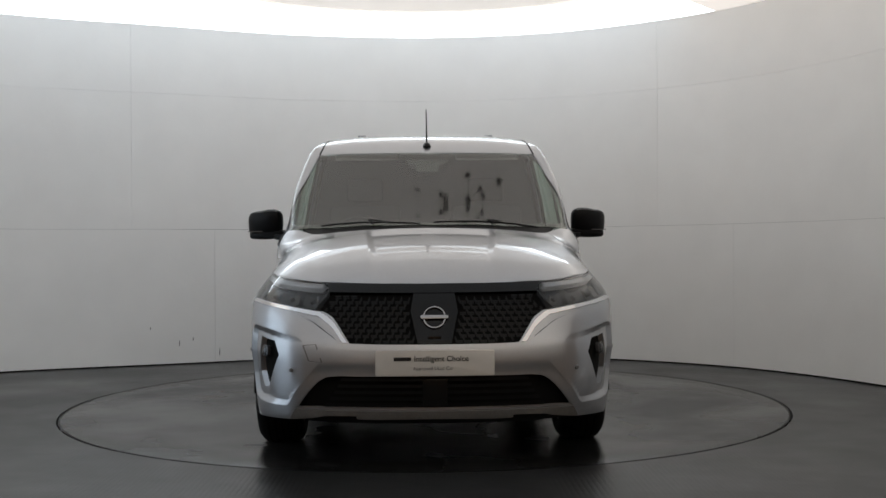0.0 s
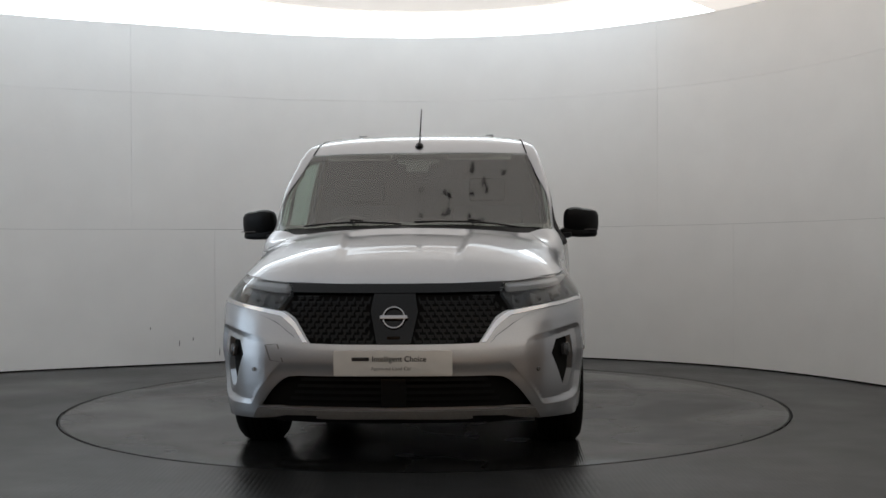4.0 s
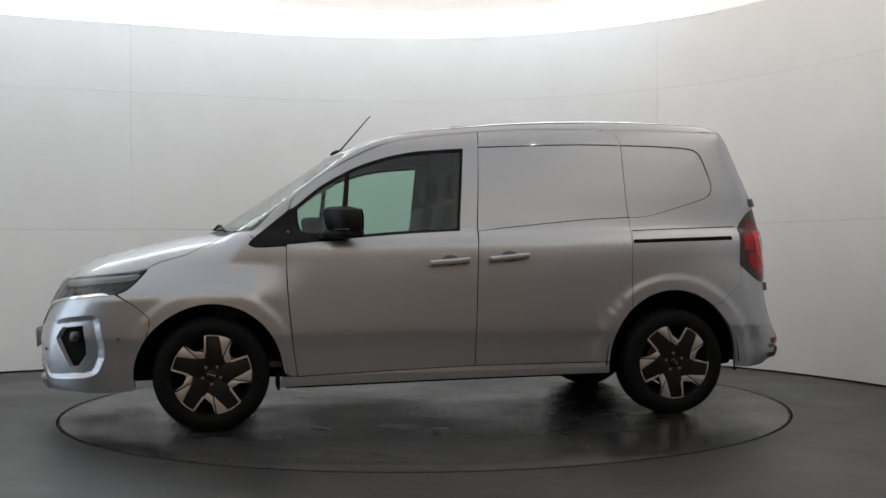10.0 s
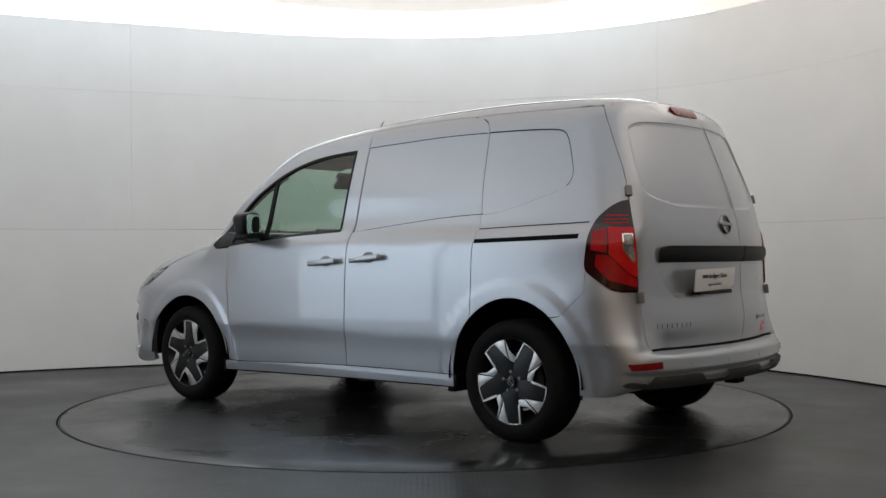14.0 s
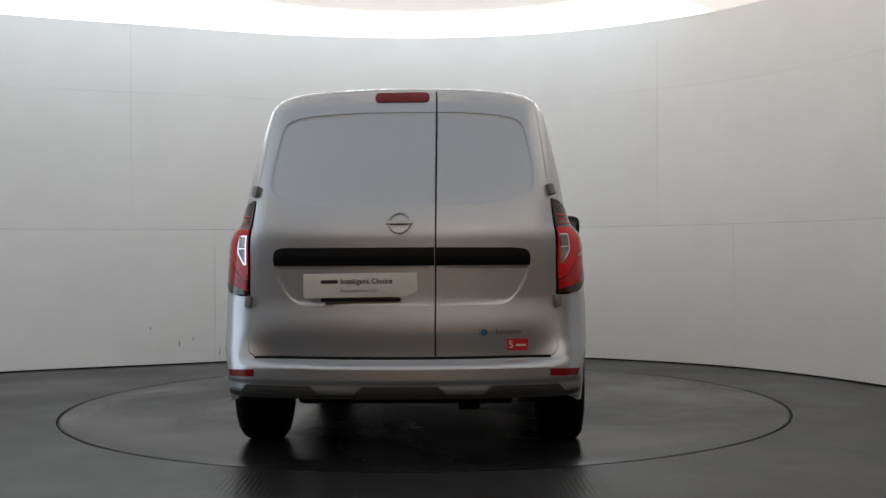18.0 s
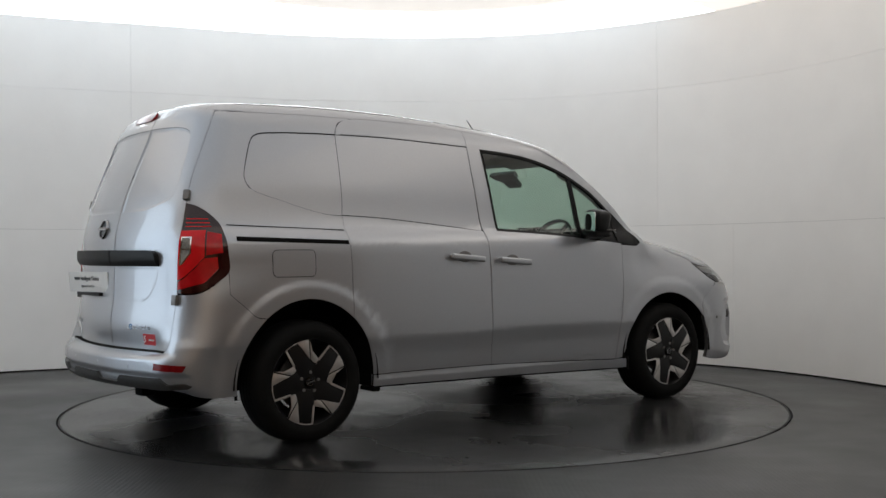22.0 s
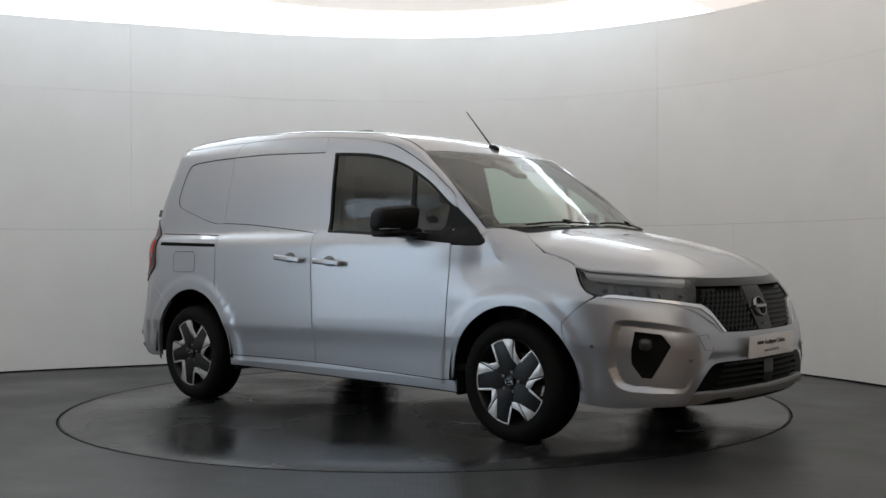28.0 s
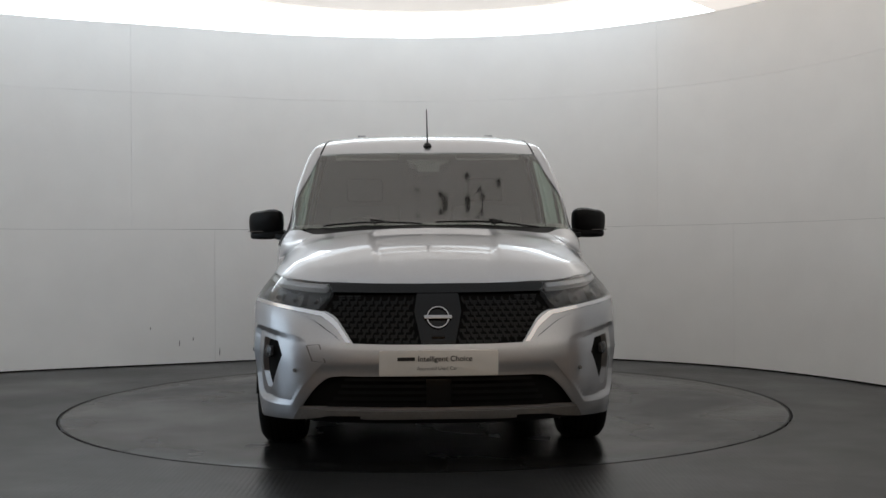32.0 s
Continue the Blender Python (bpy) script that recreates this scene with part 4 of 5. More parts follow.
def build_nose():
    arch_front = arch(*FRONT_ARCH, 32, -9, 12)
    half = spline([(UF, .576), (2.40, .577), (2.243, .581)], [(2.243, .581), (2.200, .581)], [(2.200, .581), (2.153, .640), (2.114, .682), (2.033, .722), (1.92, .746), (1.822, .760)],
                  [(1.822, .760), (1.758, .715), (1.70, .655), (1.675, .615), arch_front[0]], arch_front, [arch_front[-1], (1.78, .232)],
                  [(1.78, .232), (1.88, .222), (1.98, .232), (2.066, .238)], [(2.066, .238), (2.084, .290)], [(2.084, .290), (2.3, .286), (UF, .284)])
    loop = mirrored_half(half, UF)

    def shape(uv):
        """A soft step over the intake."""
        q = np.where(uv[:, 0] > UF, 2 * UF - uv[:, 0], uv[:, 0])
        t = np.clip((.50 - uv[:, 1]) / .05, 0, 1) * np.clip((q - 2.08) / .06, 0, 1)
        return .010 * t * t * (3 - 2 * t)
    bumper = part("front_bumper", skin(loop, holes=[INTAKE, FOG_PANEL, flip_u(FOG_PANEL, UF)], step=(.028, .024), relief=shape, hole_gap=0, flange=.03, gap=.0012), SILVER, van, "silver front bumper with sculpted corners")
    # dark backing behind all openings
    back = mirrored_half([(UF, .86), (2.10, .86), (1.80, .88), (1.80, .30), (UF, .25)], UF)
    part("bumper_backing", skin(back, depth=.055, flange=0, gap=0, step=(.08, .08)), UNDER, van, "black backing behind the openings")
    # lower intake slats
    for k in range(5):
        z = .305 + k * .029
        w = np.interp(z, [.29, .437], [.50, .43])
        line = [(UF - w + .02 + t * (2 * w - .04), z) for t in np.linspace(0, 1, 26)]
        bm = bmesh.new()
        strip(line, .011, depth=.012, bm=bm)
        strip([(a, b + .006) for a, b in line], .004, depth=.022, bm=bm)
        part("intake_slat", bm, BLACK_SATIN, bumper, "black intake slat")
    part("radar_block", skin([(UF - .055, .300), (UF + .055, .300), (UF + .055, .425), (UF - .055, .425)], depth=.008, flange=.03, gap=0), BLACK_GLOSS, bumper, "black sensor block")
    skid = mirrored_half(spline([(UF, .284), (2.3, .286), (2.084, .290)], [(2.084, .290), (2.064, .240)], [(2.064, .240), (2.13, .252), (2.16, .262)], [(2.16, .262), (2.28, .262), (2.31, .248), (UF, .250)]), UF)
    part("skid_strip", skin(skid, depth=-.006, flange=.03, gap=.001, step=(.05, .03)), SKID, bumper, "grey-brown lower skid strip")
    lipn = mirrored_half(spline([(UF, .250), (2.31, .248), (2.28, .262), (2.16, .262)], [(2.16, .262), (2.064, .238)], [(2.064, .238), (2.2, .222), (UF, .218)]), UF)
    part("air_dam", skin(lipn, depth=.012, flange=.02, gap=0), BLACK_SATIN, bumper, "black lower air dam")
    # tow-eye flap and parking sensors
    flap = [(2 * UF - a, b) for a, b in ((2.105, .570), (2.137, .575), (2.153, .497), (2.121, .503))]
    part("tow_eye_cover", strip(flap + flap[:1], .004, depth=-.0015), GREY_INK, bumper, "small tow eye cover outline")
    for u in (1.80, 2.075, 2 * UF - 2.075, 2 * UF - 1.80):
        z = .52 if abs(u - UF) > .7 else .46
        p = wrap([u], [z])
        n = Vector(grad(p)[0])
        m = Matrix.Translation(Vector(p[0]) + n * .004) @ n.to_track_quat("Z", "Y").to_matrix().to_4x4()
        bm = lathe([(0, .001), (.008, .001), (.0100, -.004)], 14, "Z")
        bm.transform(m)
        part("parking_sensor", bm, SKID, bumper, "round parking sensor")
    # raised frames round the fog lamps
    for mirror in (False, True):
        part("fog_surround", skin(FOG_PANEL, holes=[FOG], depth=0, gap=.0, hole_gap=0, flange=.03, step=(.007, .008), relief=fog_shape, mirror=mirror), SILVER, bumper, "folded silver frame round the fog lamp")
    # fog pockets
    for mirror in (False, True):
        pocket = skin(FOG, depth=.045, gap=-.006, flange=0, step=(.03, .03), mirror=mirror)
        fog = part("fog_lamp_bezel", pocket, UNDER, van, "black fog lamp pocket")
        p = wrap([1.957], [.535])
        n = Vector(grad(p)[0])
        m = Matrix.Translation(Vector(p[0]) - n * .034) @ n.to_track_quat("Z", "Y").to_matrix().to_4x4()
        bm = plate_of(rounded(.062, .056, .02), .016, .004)
        bm.transform(m)
        glass = lathe([(0, .022), (.014, .021), (.024, .016)], 18, "Z")
        glass.transform(m)
        if mirror:
            for b in (bm, glass):
                for v in b.verts:
                    v.co.y *= -1
                bmesh.ops.reverse_faces(b, faces=b.faces[:])
        part("fog_lamp", bm, HOUSING, fog, "small dark fog lamp body")
        part("fog_lens", glass, HOUSING, fog, "round fog lamp lens")
    build_grille()
    for mirror in (False, True):
        build_headlamp(mirror)
    chrome = spline([(1.822, .7605), (1.862, .755), (1.879, .768), (2.025, .744), (2.130, .720)], [(2.130, .720), (2.166, .702), (2.250, .579)], [(2.250, .579), (2.205, .579)],
                    [(2.205, .579), (2.157, .642), (2.117, .684), (2.033, .725), (1.92, .749), (1.86, .748)], [(1.86, .748), (1.822, .7605)])
    thin = spline([(1.84, .757), (1.879, .766), (2.025, .742), (2.126, .719)], [(2.126, .719), (2.160, .700), (2.243, .583)], [(2.243, .583), (2.222, .583)], [(2.222, .583), (2.150, .686), (2.12, .703), (2.02, .730), (1.88, .752), (1.84, .752)])
    for mirror in (False, True):
        part("blade_seat", skin(shrink(chrome, -.003), depth=.0008, flange=.01, gap=0, step=(.04, .03), mirror=mirror), SILVER, bumper, "silver seat of the blade")
        c = part("chrome_blade", skin(chrome, depth=-.002, flange=.012, gap=.001, step=(.04, .03), mirror=mirror), SILVER, van, "satin silver blade under the headlamp")
        part("chrome_edge", skin(thin, depth=-.006, flange=.006, gap=0, step=(.04, .03), mirror=mirror), CHROME, c, "bright chrome edge")


def build_grille():
    grille = part("grille", skin(GRILLE, depth=.022, flange=.02, gap=-.002, step=(.05, .04)), SEAM, van, "black grille with a lattice of slanted cells")
    top = mirrored_half(spline([(UF, .840), (2.40, .841), (2.157, .8465)], [(2.157, .8465), (2.166, .802)], [(2.166, .802), (2.40, .799), (UF, .798)]), UF)
    part("grille_top_panel", skin(top, depth=-.001, flange=.02, gap=.001, step=(.05, .03)), BLACK_GLOSS, grille, "gloss black upper grille panel")
    # lattice: rows of slanted links
    bm = bmesh.new()
    inside = shrink(GRILLE, .012)
    zs = np.arange(.590, .79, .0245)
    badge = [(UF - .092, .80), (UF - .105, .72), (UF - .075, .58), (UF + .075, .58), (UF + .105, .72), (UF + .092, .80)]
    for r, z in enumerate(zs):
        for k in range(-14, 15):
            u = UF + k * .036 + (.018 if r % 2 else 0)
            s = 1 if u < UF else -1
            links = (([(u - .016, z), (u + .012, z)], .0075), ([(u + .010 * s, z + .002), (u + .019 * s, z + .0225)], .0050))
            for (a, b), wide in links:
                if min(away(np.array([a, b]), inside)) < 0 or max(away(np.array([a, b]), badge)) > -.006:
                    continue
                line = np.array([a, b])
                strip(line, wide, depth=.003, bm=bm)
                strip(line + [0, -.0055], .006, depth=.010, bm=bm)
    part("grille_lattice", bm, LATTICE, grille, "dark grey lattice links", smooth=False)["kind"] = "stuff"
    part("badge_panel", skin(badge, depth=.002, flange=.02, gap=0, step=(.03, .03)), BLACK_GLOSS, grille, "black emblem panel")
    p = wrap([UF], [.690])
    n = Vector(grad(p)[0])
    m = Matrix.Translation(Vector(p[0]) + n * .001) @ n.to_track_quat("Z", "Y").to_matrix().to_4x4()
    emblem(grille, m, .100)
    part("grille_camera", box((2.318, -.030, .585), (2.336, .030, .612), .005), BLACK_GLOSS, grille, "small black camera housing")


def emblem(parent, m, size):
    """A plain chrome ring crossed by a bar."""
    ring = lathe([(size * .44, 0), (size * .50, .003), (size * .53, 0), (size * .50, .012), (size * .45, .012), (size * .44, 0)], 40, "Z")
    ring.transform(m)
    part("emblem_ring", ring, EMBLEM, parent, "plain chrome ring")
    bar = plate_of(rounded(size * 1.22, size * .17, .003), .016, .002)
    bar.transform(m)
    part("emblem_bar", bar, EMBLEM, parent, "plain chrome bar")


def build_headlamp(mirror):
    lamp = part("headlamp", skin(HEADLAMP, depth=.045, flange=0, gap=-.004, step=(.04, .03), mirror=mirror), HOUSING, van, "clear headlamp with dark inner housing")
    part("lamp_lens", skin(HEADLAMP, depth=.0, flange=.0, gap=.001, step=(.03, .025), mirror=mirror), CLEAR_LENS, lamp, "clear plastic headlamp lens").visible_shadow = False
    rim = skin(HEADLAMP, holes=[shrink(HEADLAMP, .006)], depth=.002, flange=.05, gap=.0, hole_gap=0, step=(.06, .04), mirror=mirror)
    part("lamp_rim", rim, BLACK_GLOSS, lamp, "black rim of the lamp")
    brow = spline([(1.765, .885), (1.851, .872), (1.934, .865), (2.007, .858), (2.084, .850), (2.148, .843)], [(2.148, .843), (2.138, .822)], [(2.138, .822), (2.00, .838), (1.90, .848), (1.785, .862)], [(1.785, .862), (1.765, .885)])
    part("daylight_strip", skin(brow, depth=.007, flange=.03, gap=0, mirror=mirror), REFLECTOR, lamp, "pale daytime light strip")
    for a, b in ((1.815, 1.885), (1.895, 1.985), (1.995, 2.075), (2.085, 2.135)):
        za, zb = np.interp([a, b], [1.8, 2.15], [.852, .805])
        la, lb = np.interp([a, b], [1.8, 2.15], [.775, .735])
        cell = [(a, la + .008), (b, lb + .008), (b, zb - .006), (a, za - .004)]
        bowl = skin(cell, depth=.018, flange=.0, gap=.003, step=(.02, .02), mirror=mirror, relief=lambda uv, a=a, b=b: .02 * np.clip(1 - ((uv[:, 0] - (a + b) / 2) / ((b - a) / 2)) ** 2, 0, 1))
        part("lamp_module", bowl, HOUSING, lamp, "dark glossy lamp module")
        c = wrap([(a + b) / 2], [(la + zb) / 2 + .004])
        n = Vector(grad(c)[0])
        m = Matrix.Translation(Vector(c[0]) - n * .036) @ n.to_track_quat("Z", "Y").to_matrix().to_4x4()
        bulb = lathe([(0, .012), (.008, .010), (.014, .002), (.015, -.01)], 16, "Z")
        bulb.transform(m)
        if mirror:
            for v in bulb.verts:
                v.co.y *= -1
            bmesh.ops.reverse_faces(bulb, faces=bulb.faces[:])
        part("projector", bulb, HOUSING, lamp, "dark projector eye")


def word(text, size, m, mat, parent, name="lettering", thick=.0006, bold=0.0):
    cu = bpy.data.curves.new("text", "FONT")
    cu.body, cu.size, cu.extrude, cu.offset, cu.align_x, cu.align_y = text, size, thick, bold, "LEFT", "CENTER"
    ob = new("text", cu)
    bpy.context.view_layer.update()
    me = bpy.data.meshes.new_from_object(ob.evaluated_get(bpy.context.evaluated_depsgraph_get()))
    bpy.data.objects.remove(ob)
    me.materials.clear()
    me.materials.append(mat)
    me.transform(m)
    got = new(name, me)
    got.parent = parent
    return got


def show_plate(name, m, label):
    """A white dealer plate, drawn in its own plane (x right, y up)."""
    bm = plate_of(rounded(.520, .111, .008), .006, .001)
    bm.transform(m)
    plate = part(name, bm, PLATE_WHITE, van, label)
    up = m @ Matrix.Translation((0, 0, .0068))
    bar = plate_of([(-.180, .0105), (-.104, .0105), (-.104, .0265), (-.180, .0265)], .0006)
    bar.transform(up)
    part("lettering", bar, INK, plate, "dark bar for a brand word", smooth=False)
    word("Intelligent Choice", .0335, up @ Matrix.Translation((-.092, .0185, 0)), INK, plate, bold=.0005)
    word("Approved Used Car", .0215, up @ Matrix.Translation((-.096, -.0235, 0)), GREY_INK, plate)
    return plate


def on_plane(x, z, lean, rear=False, y=0.0):
    """The pose of a plate's plane at the nose or tail: x right as seen, y up, z out."""
    if rear:
        return Matrix.Translation((x, y, z)) @ Matrix(((0, 0, -1, 0), (-1, 0, 0, 0), (0, 1, 0, 0), (0, 0, 0, 1))) @ pose(0, 0, 0, lean, 0, 0)
    return Matrix.Translation((x, y, z)) @ Matrix(((0, 0, 1, 0), (1, 0, 0, 0), (0, 1, 0, 0), (0, 0, 0, 1))) @ pose(0, 0, 0, lean, 0, 0)


def build_tail():
    left = spline([(-2.888, 1.780), (-2.6, 1.782), (-2.3, 1.778), (-2.05, 1.772), (-1.90, 1.762)], TAIL_EDGE, [TAIL_EDGE[-1], (-2.5, .497), (-2.886, .496)], [(-2.886, .496), (-2.891, 1.10), (-2.892, 1.65), (-2.888, 1.780)])
    right_edge = flip_u(TAIL_EDGE, UR)
    right = spline([(-2.888, 1.780), (-3.1, 1.779), (-3.40, 1.772), (-3.5566, 1.762)], right_edge, [right_edge[-1], (-3.1, .4965), (-2.886, .496)], [(-2.886, .496), (-2.891, 1.10), (-2.892, 1.65), (-2.888, 1.780)])
    blank_l = spline([(-2.886, 1.651), (-2.518, 1.650), (-2.30, 1.641), (-2.20, 1.632), (-2.115, 1.616), (-2.075, 1.578), (-2.068, 1.43), (-2.082, 1.308), (-2.108, 1.264), (-2.18, 1.234), (-2.304, 1.207), (-2.42, 1.201), (-2.884, 1.200)], [(-2.884, 1.200), (-2.886, 1.651)])
    blank_r = spline([(-2.896, 1.651), (-3.0, 1.650), (-3.15, 1.642), (-3.255, 1.632), (-3.34, 1.616), (-3.381, 1.578), (-3.388, 1.43), (-3.374, 1.308), (-3.348, 1.264), (-3.276, 1.234), (-3.152, 1.207), (-3.04, 1.201), (-2.896, 1.200)], [(-2.896, 1.200), (-2.896, 1.651)])

    def dish(uv):
        hood = spline([(-2.25, 1.70), (-3.20, 1.70)], [(-3.20, 1.70), (-3.0, 1.752), (-2.45, 1.752), (-2.25, 1.70)])
        t = np.clip(away(uv, hood) / .04, 0, 1)
        return .010 * t * t * (3 - 2 * t)
    sunk_l = spline([(-2.145, .915), (-2.155, .86), (-2.185, .80), (-2.225, .757), (-2.264, .737)], [(-2.264, .737), (-2.874, .735)], [(-2.874, .735), (-2.876, .915)], [(-2.876, .915), (-2.145, .915)])
    sunk_r = spline([(-3.311, .915), (-3.301, .86), (-3.271, .80), (-3.231, .757), (-3.192, .737)], [(-3.192, .737), (-2.900, .735)], [(-2.900, .735), (-2.902, .915)], [(-2.902, .915), (-3.311, .915)])
    doors = []
    for name, loop, blank in (("left", left, [blank_l, sunk_l]), ("right", right, [blank_r, sunk_r])):
        d = part("rear_door", skin(loop, holes=blank, step=(.03, .026), relief=dish, hole_gap=0, gap=.004, flange=.014), SILVER, van, "silver rear barn door, the wider leaf" if name == "left" else "silver rear barn door, the narrower leaf")
        blank, low = blank
        part("lower_recess", skin(low, depth=.0, gap=.0, flange=.0, step=(.03, .014), relief=lambda uv, e=np.array(low): .0022 * np.clip(away(uv, e) / .012, 0, 1)), SILVER, d, "shallow recess below the grab bar")
        part("blank_window_panel", skin(blank, depth=.003, gap=.001, step=(.03, .012), relief=lambda uv, e=np.array(blank): .005 * np.clip(away(uv, e) / .012, 0, 1)), SILVER, d, "blanked-off rear window panel in silver paint")
        part("panel_groove", strip([(a, b) for a, b in blank[:36]], .0035, depth=.002), SEAM, d, "dark groove round the blank window")
        doors.append(d)
    for line in (spline(TAIL_EDGE), spline(right_edge), spline([(-2.886, .496), (-2.891, 1.10), (-2.892, 1.65), (-2.888, 1.780)]), spline([(-2.066, .498), (-2.5, .497), (-2.886, .496), (-3.1, .4965), right_edge[-1]])):
        part("shut_line", strip(line, .022, depth=.009), SEAM, van)
    # hinges
    for u, z in ((-2.001, 1.272), (-2.024, .752)):
        for mirror in (False, True):
            p = wrap([u], [z])
            n = Vector(grad(p)[0])
            y = p[0][1] * (-1 if mirror else 1)
            if mirror:
                n.y = -n.y
            m = Matrix.Translation(Vector((p[0][0], y, p[0][2])) + n * .006) @ n.to_track_quat("Z", "Y").to_matrix().to_4x4()
            up = m.to_3x3().inverted() @ Vector((0, 0, 1))
            bm = box((-.016, -.026, -.008), (.016, .026, .016), .004)
            if abs(up.x) > abs(up.y):
                bm.transform(pose(0, 0, 0, 0, 0, 90))
            bm.transform(m)
            h = part("hinge", bm, SKID, doors[1 if mirror else 0], "dark grey door hinge")
    # grab bar
    bar_l = spline([(-2.884, 1.003), (-2.202, 1.005)], [(-2.202, 1.005), (-2.165, .998), (-2.146, .975), (-2.141, .920)], [(-2.141, .920), (-2.884, .918)], [(-2.884, .918), (-2.884, 1.003)])
    bar_r = spline([(-2.892, 1.003), (-3.255, 1.0)], [(-3.255, 1.0), (-3.292, .992), (-3.311, .970), (-3.316, .918)], [(-3.316, .918), (-2.892, .918)], [(-2.892, .918), (-2.892, 1.003)])
    for loop, d in ((bar_l, doors[0]), (bar_r, doors[1])):
        part("grab_bar", skin(loop, depth=-.030, gap=.001, flange=.04, step=(.05, .02), relief=lambda uv: .022 * np.clip((.965 - uv[:, 1]) / .05, 0, 1) ** 2), BLACK_SATIN, d, "grained black grab bar")
    bl = [(-2.726 + a, 1.726 + b) for a, b in rounded(.262, .048, .022)]
    lampb = part("brake_light", skin(bl, depth=-.006, gap=0, flange=.014, step=(.03, .012)), REFLEX, doors[0], "long red high brake light")
    p = wrap([UR + .005], [1.116])
    n = Vector(grad(p)[0])
    emblem(doors[0], Matrix.Translation(Vector(p[0]) + n * .001) @ n.to_track_quat("Z", "Y").to_matrix().to_4x4(), .100)
    # plate, bracket, model script bars and sticker
    show_plate("rear_plate", on_plane(-2.150, .831, 5, True, .183) @ pose(0, 0, 0, 0, 4.6, 0), "white dealer plate with black lettering")
    part("plate_bracket", box((-2.158, .0, .757), (-2.115, .366, .775), .003), BLACK_SATIN, doors[0], "black plate bracket edge")

    def bars(u0, u1, z, h, count, mat, who, label):
        for k in range(count):
            a = u0 + (u1 - u0) * k / count
            b = a + (u1 - u0) / count * .66
            s = skin([(a, z), (b, z), (b, z + h), (a, z + h)], depth=-.003, flange=.003, gap=0, step=(.1, .1))
            part("script_bar", s, mat, who, label)
    bars(-2.112, -2.361, .599, .021, 8, SILVER, doors[0], "chrome bar of the model script")
    p0, p1 = (Vector(wrap([u], [.603])[0]) for u in (-3.082, -3.303))
    ax = (p1 - p0).normalized()
    up = Vector((0, 0, 1))
    out = ax.cross(up)
    m = Matrix.Translation(p0 + out * .004 + up * .009) @ Matrix((ax, up, out)).transposed().to_4x4()
    word("Zero Emission", .0345, m, EMBLEM, doors[1], name="rear_script", thick=.0012)
    disc = [(-3.110 + .015 * math.cos(t), .611 + .015 * math.sin(t)) for t in np.linspace(0, 2 * math.pi, 20)[:-1]]
    part("blue_emblem", skin(disc, depth=-.002, flange=.003, gap=0), BLUE_INK, doors[1], "small round blue emblem")
    st = [(-3.211, .580), (-3.303, .579), (-3.303, .523), (-3.211, .524)]
    stick = part("sticker", skin(st, depth=-.0008, flange=.001, gap=0), STICKER_RED, doors[1], "small red sticker with a white number")
    p = wrap([-3.211], [.551])
    word("5", .05, on_plane(p[0][0] - .0035, .551, 0, True, p[0][1]) @ pose(.006, 0, 0, 0, 10, 0), PLATE_WHITE, stick)
    part("sticker_line", skin([(-3.250, .545), (-3.292, .545), (-3.292, .553), (-3.250, .553)], depth=-.0016, flange=0, gap=0), PLATE_WHITE, stick, "pale bar of small print")
    # bumper
    ra = arch(*REAR_ARCH, 182, 128, 14)
    half = spline([(UR, .492), (-2.5, .493), (-2.075, .493)], [(-2.075, .493), (-2.046, .53), (-2.037, .60), (-2.024, .779)], [(-2.024, .779), (-1.918, .786), (-1.840, .837), (-1.792, .890)],
                  [(-1.792, .890), (-1.786, .80), (-1.782, .775), (-1.706, .704), (-1.66, .66), ra[-1]], ra[::-1], [ra[0], (-1.757, .270)], [(-1.757, .270), (-1.87, .268), (-1.97, .290), (-2.05, .312), (-2.2, .316), (UR, .316)])

    def ledge(uv):
        z = uv[:, 1]
        return .012 * np.clip((.40 - z) / .02, 0, 1) * np.clip((-1.93 - np.where(uv[:, 0] < UR, 2 * UR - uv[:, 0], uv[:, 0])) / .04, 0, 1)
    bumper = part("rear_bumper", skin(mirrored_half(half, UR), step=(.03, .02), relief=ledge, gap=.002, flange=.03), SILVER, van, "silver rear bumper with dark cladding")
    clad = mirrored_half([(UR, .374), (-2.555, .374), (-2.520, .339), (-2.345, .339), (-2.310, .374), (-2.065, .374), (-2.035, .341), (-1.965, .347), (-1.938, .334), (-1.955, .322), (-2.05, .314), (-2.3, .316), (UR, .317)], UR)
    part("bumper_cladding", skin(clad, depth=-.002, gap=0, flange=.02, step=(.05, .02)), CLADDING, bumper, "dark grey notched bumper cladding")
    for mirror in (False, True):
        refl = [(-1.958, .436), (-2.094, .445), (-2.096, .412), (-1.972, .405)]
        if mirror:
            refl = flip_u(refl, UR)
        part("reflector", skin(refl, depth=-.003, gap=0, flange=.008, step=(.02, .02)), REFLEX, bumper, "red bumper reflector")
        build_tail_lamp(mirror)
    for u in (-1.88, -2.25, -2.55):
        for uu in (u, 2 * UR - u):
            p = wrap([uu], [.425 if u < -2 else .52])
            n = Vector(grad(p)[0])
            bm = lathe([(0, .0015), (.010, .0015), (.0125, -.002)], 14, "Z")
            bm.transform(Matrix.Translation(Vector(p[0])) @ n.to_track_quat("Z", "Y").to_matrix().to_4x4())
            part("parking_sensor", bm, SILVER, bumper, "round parking sensor")


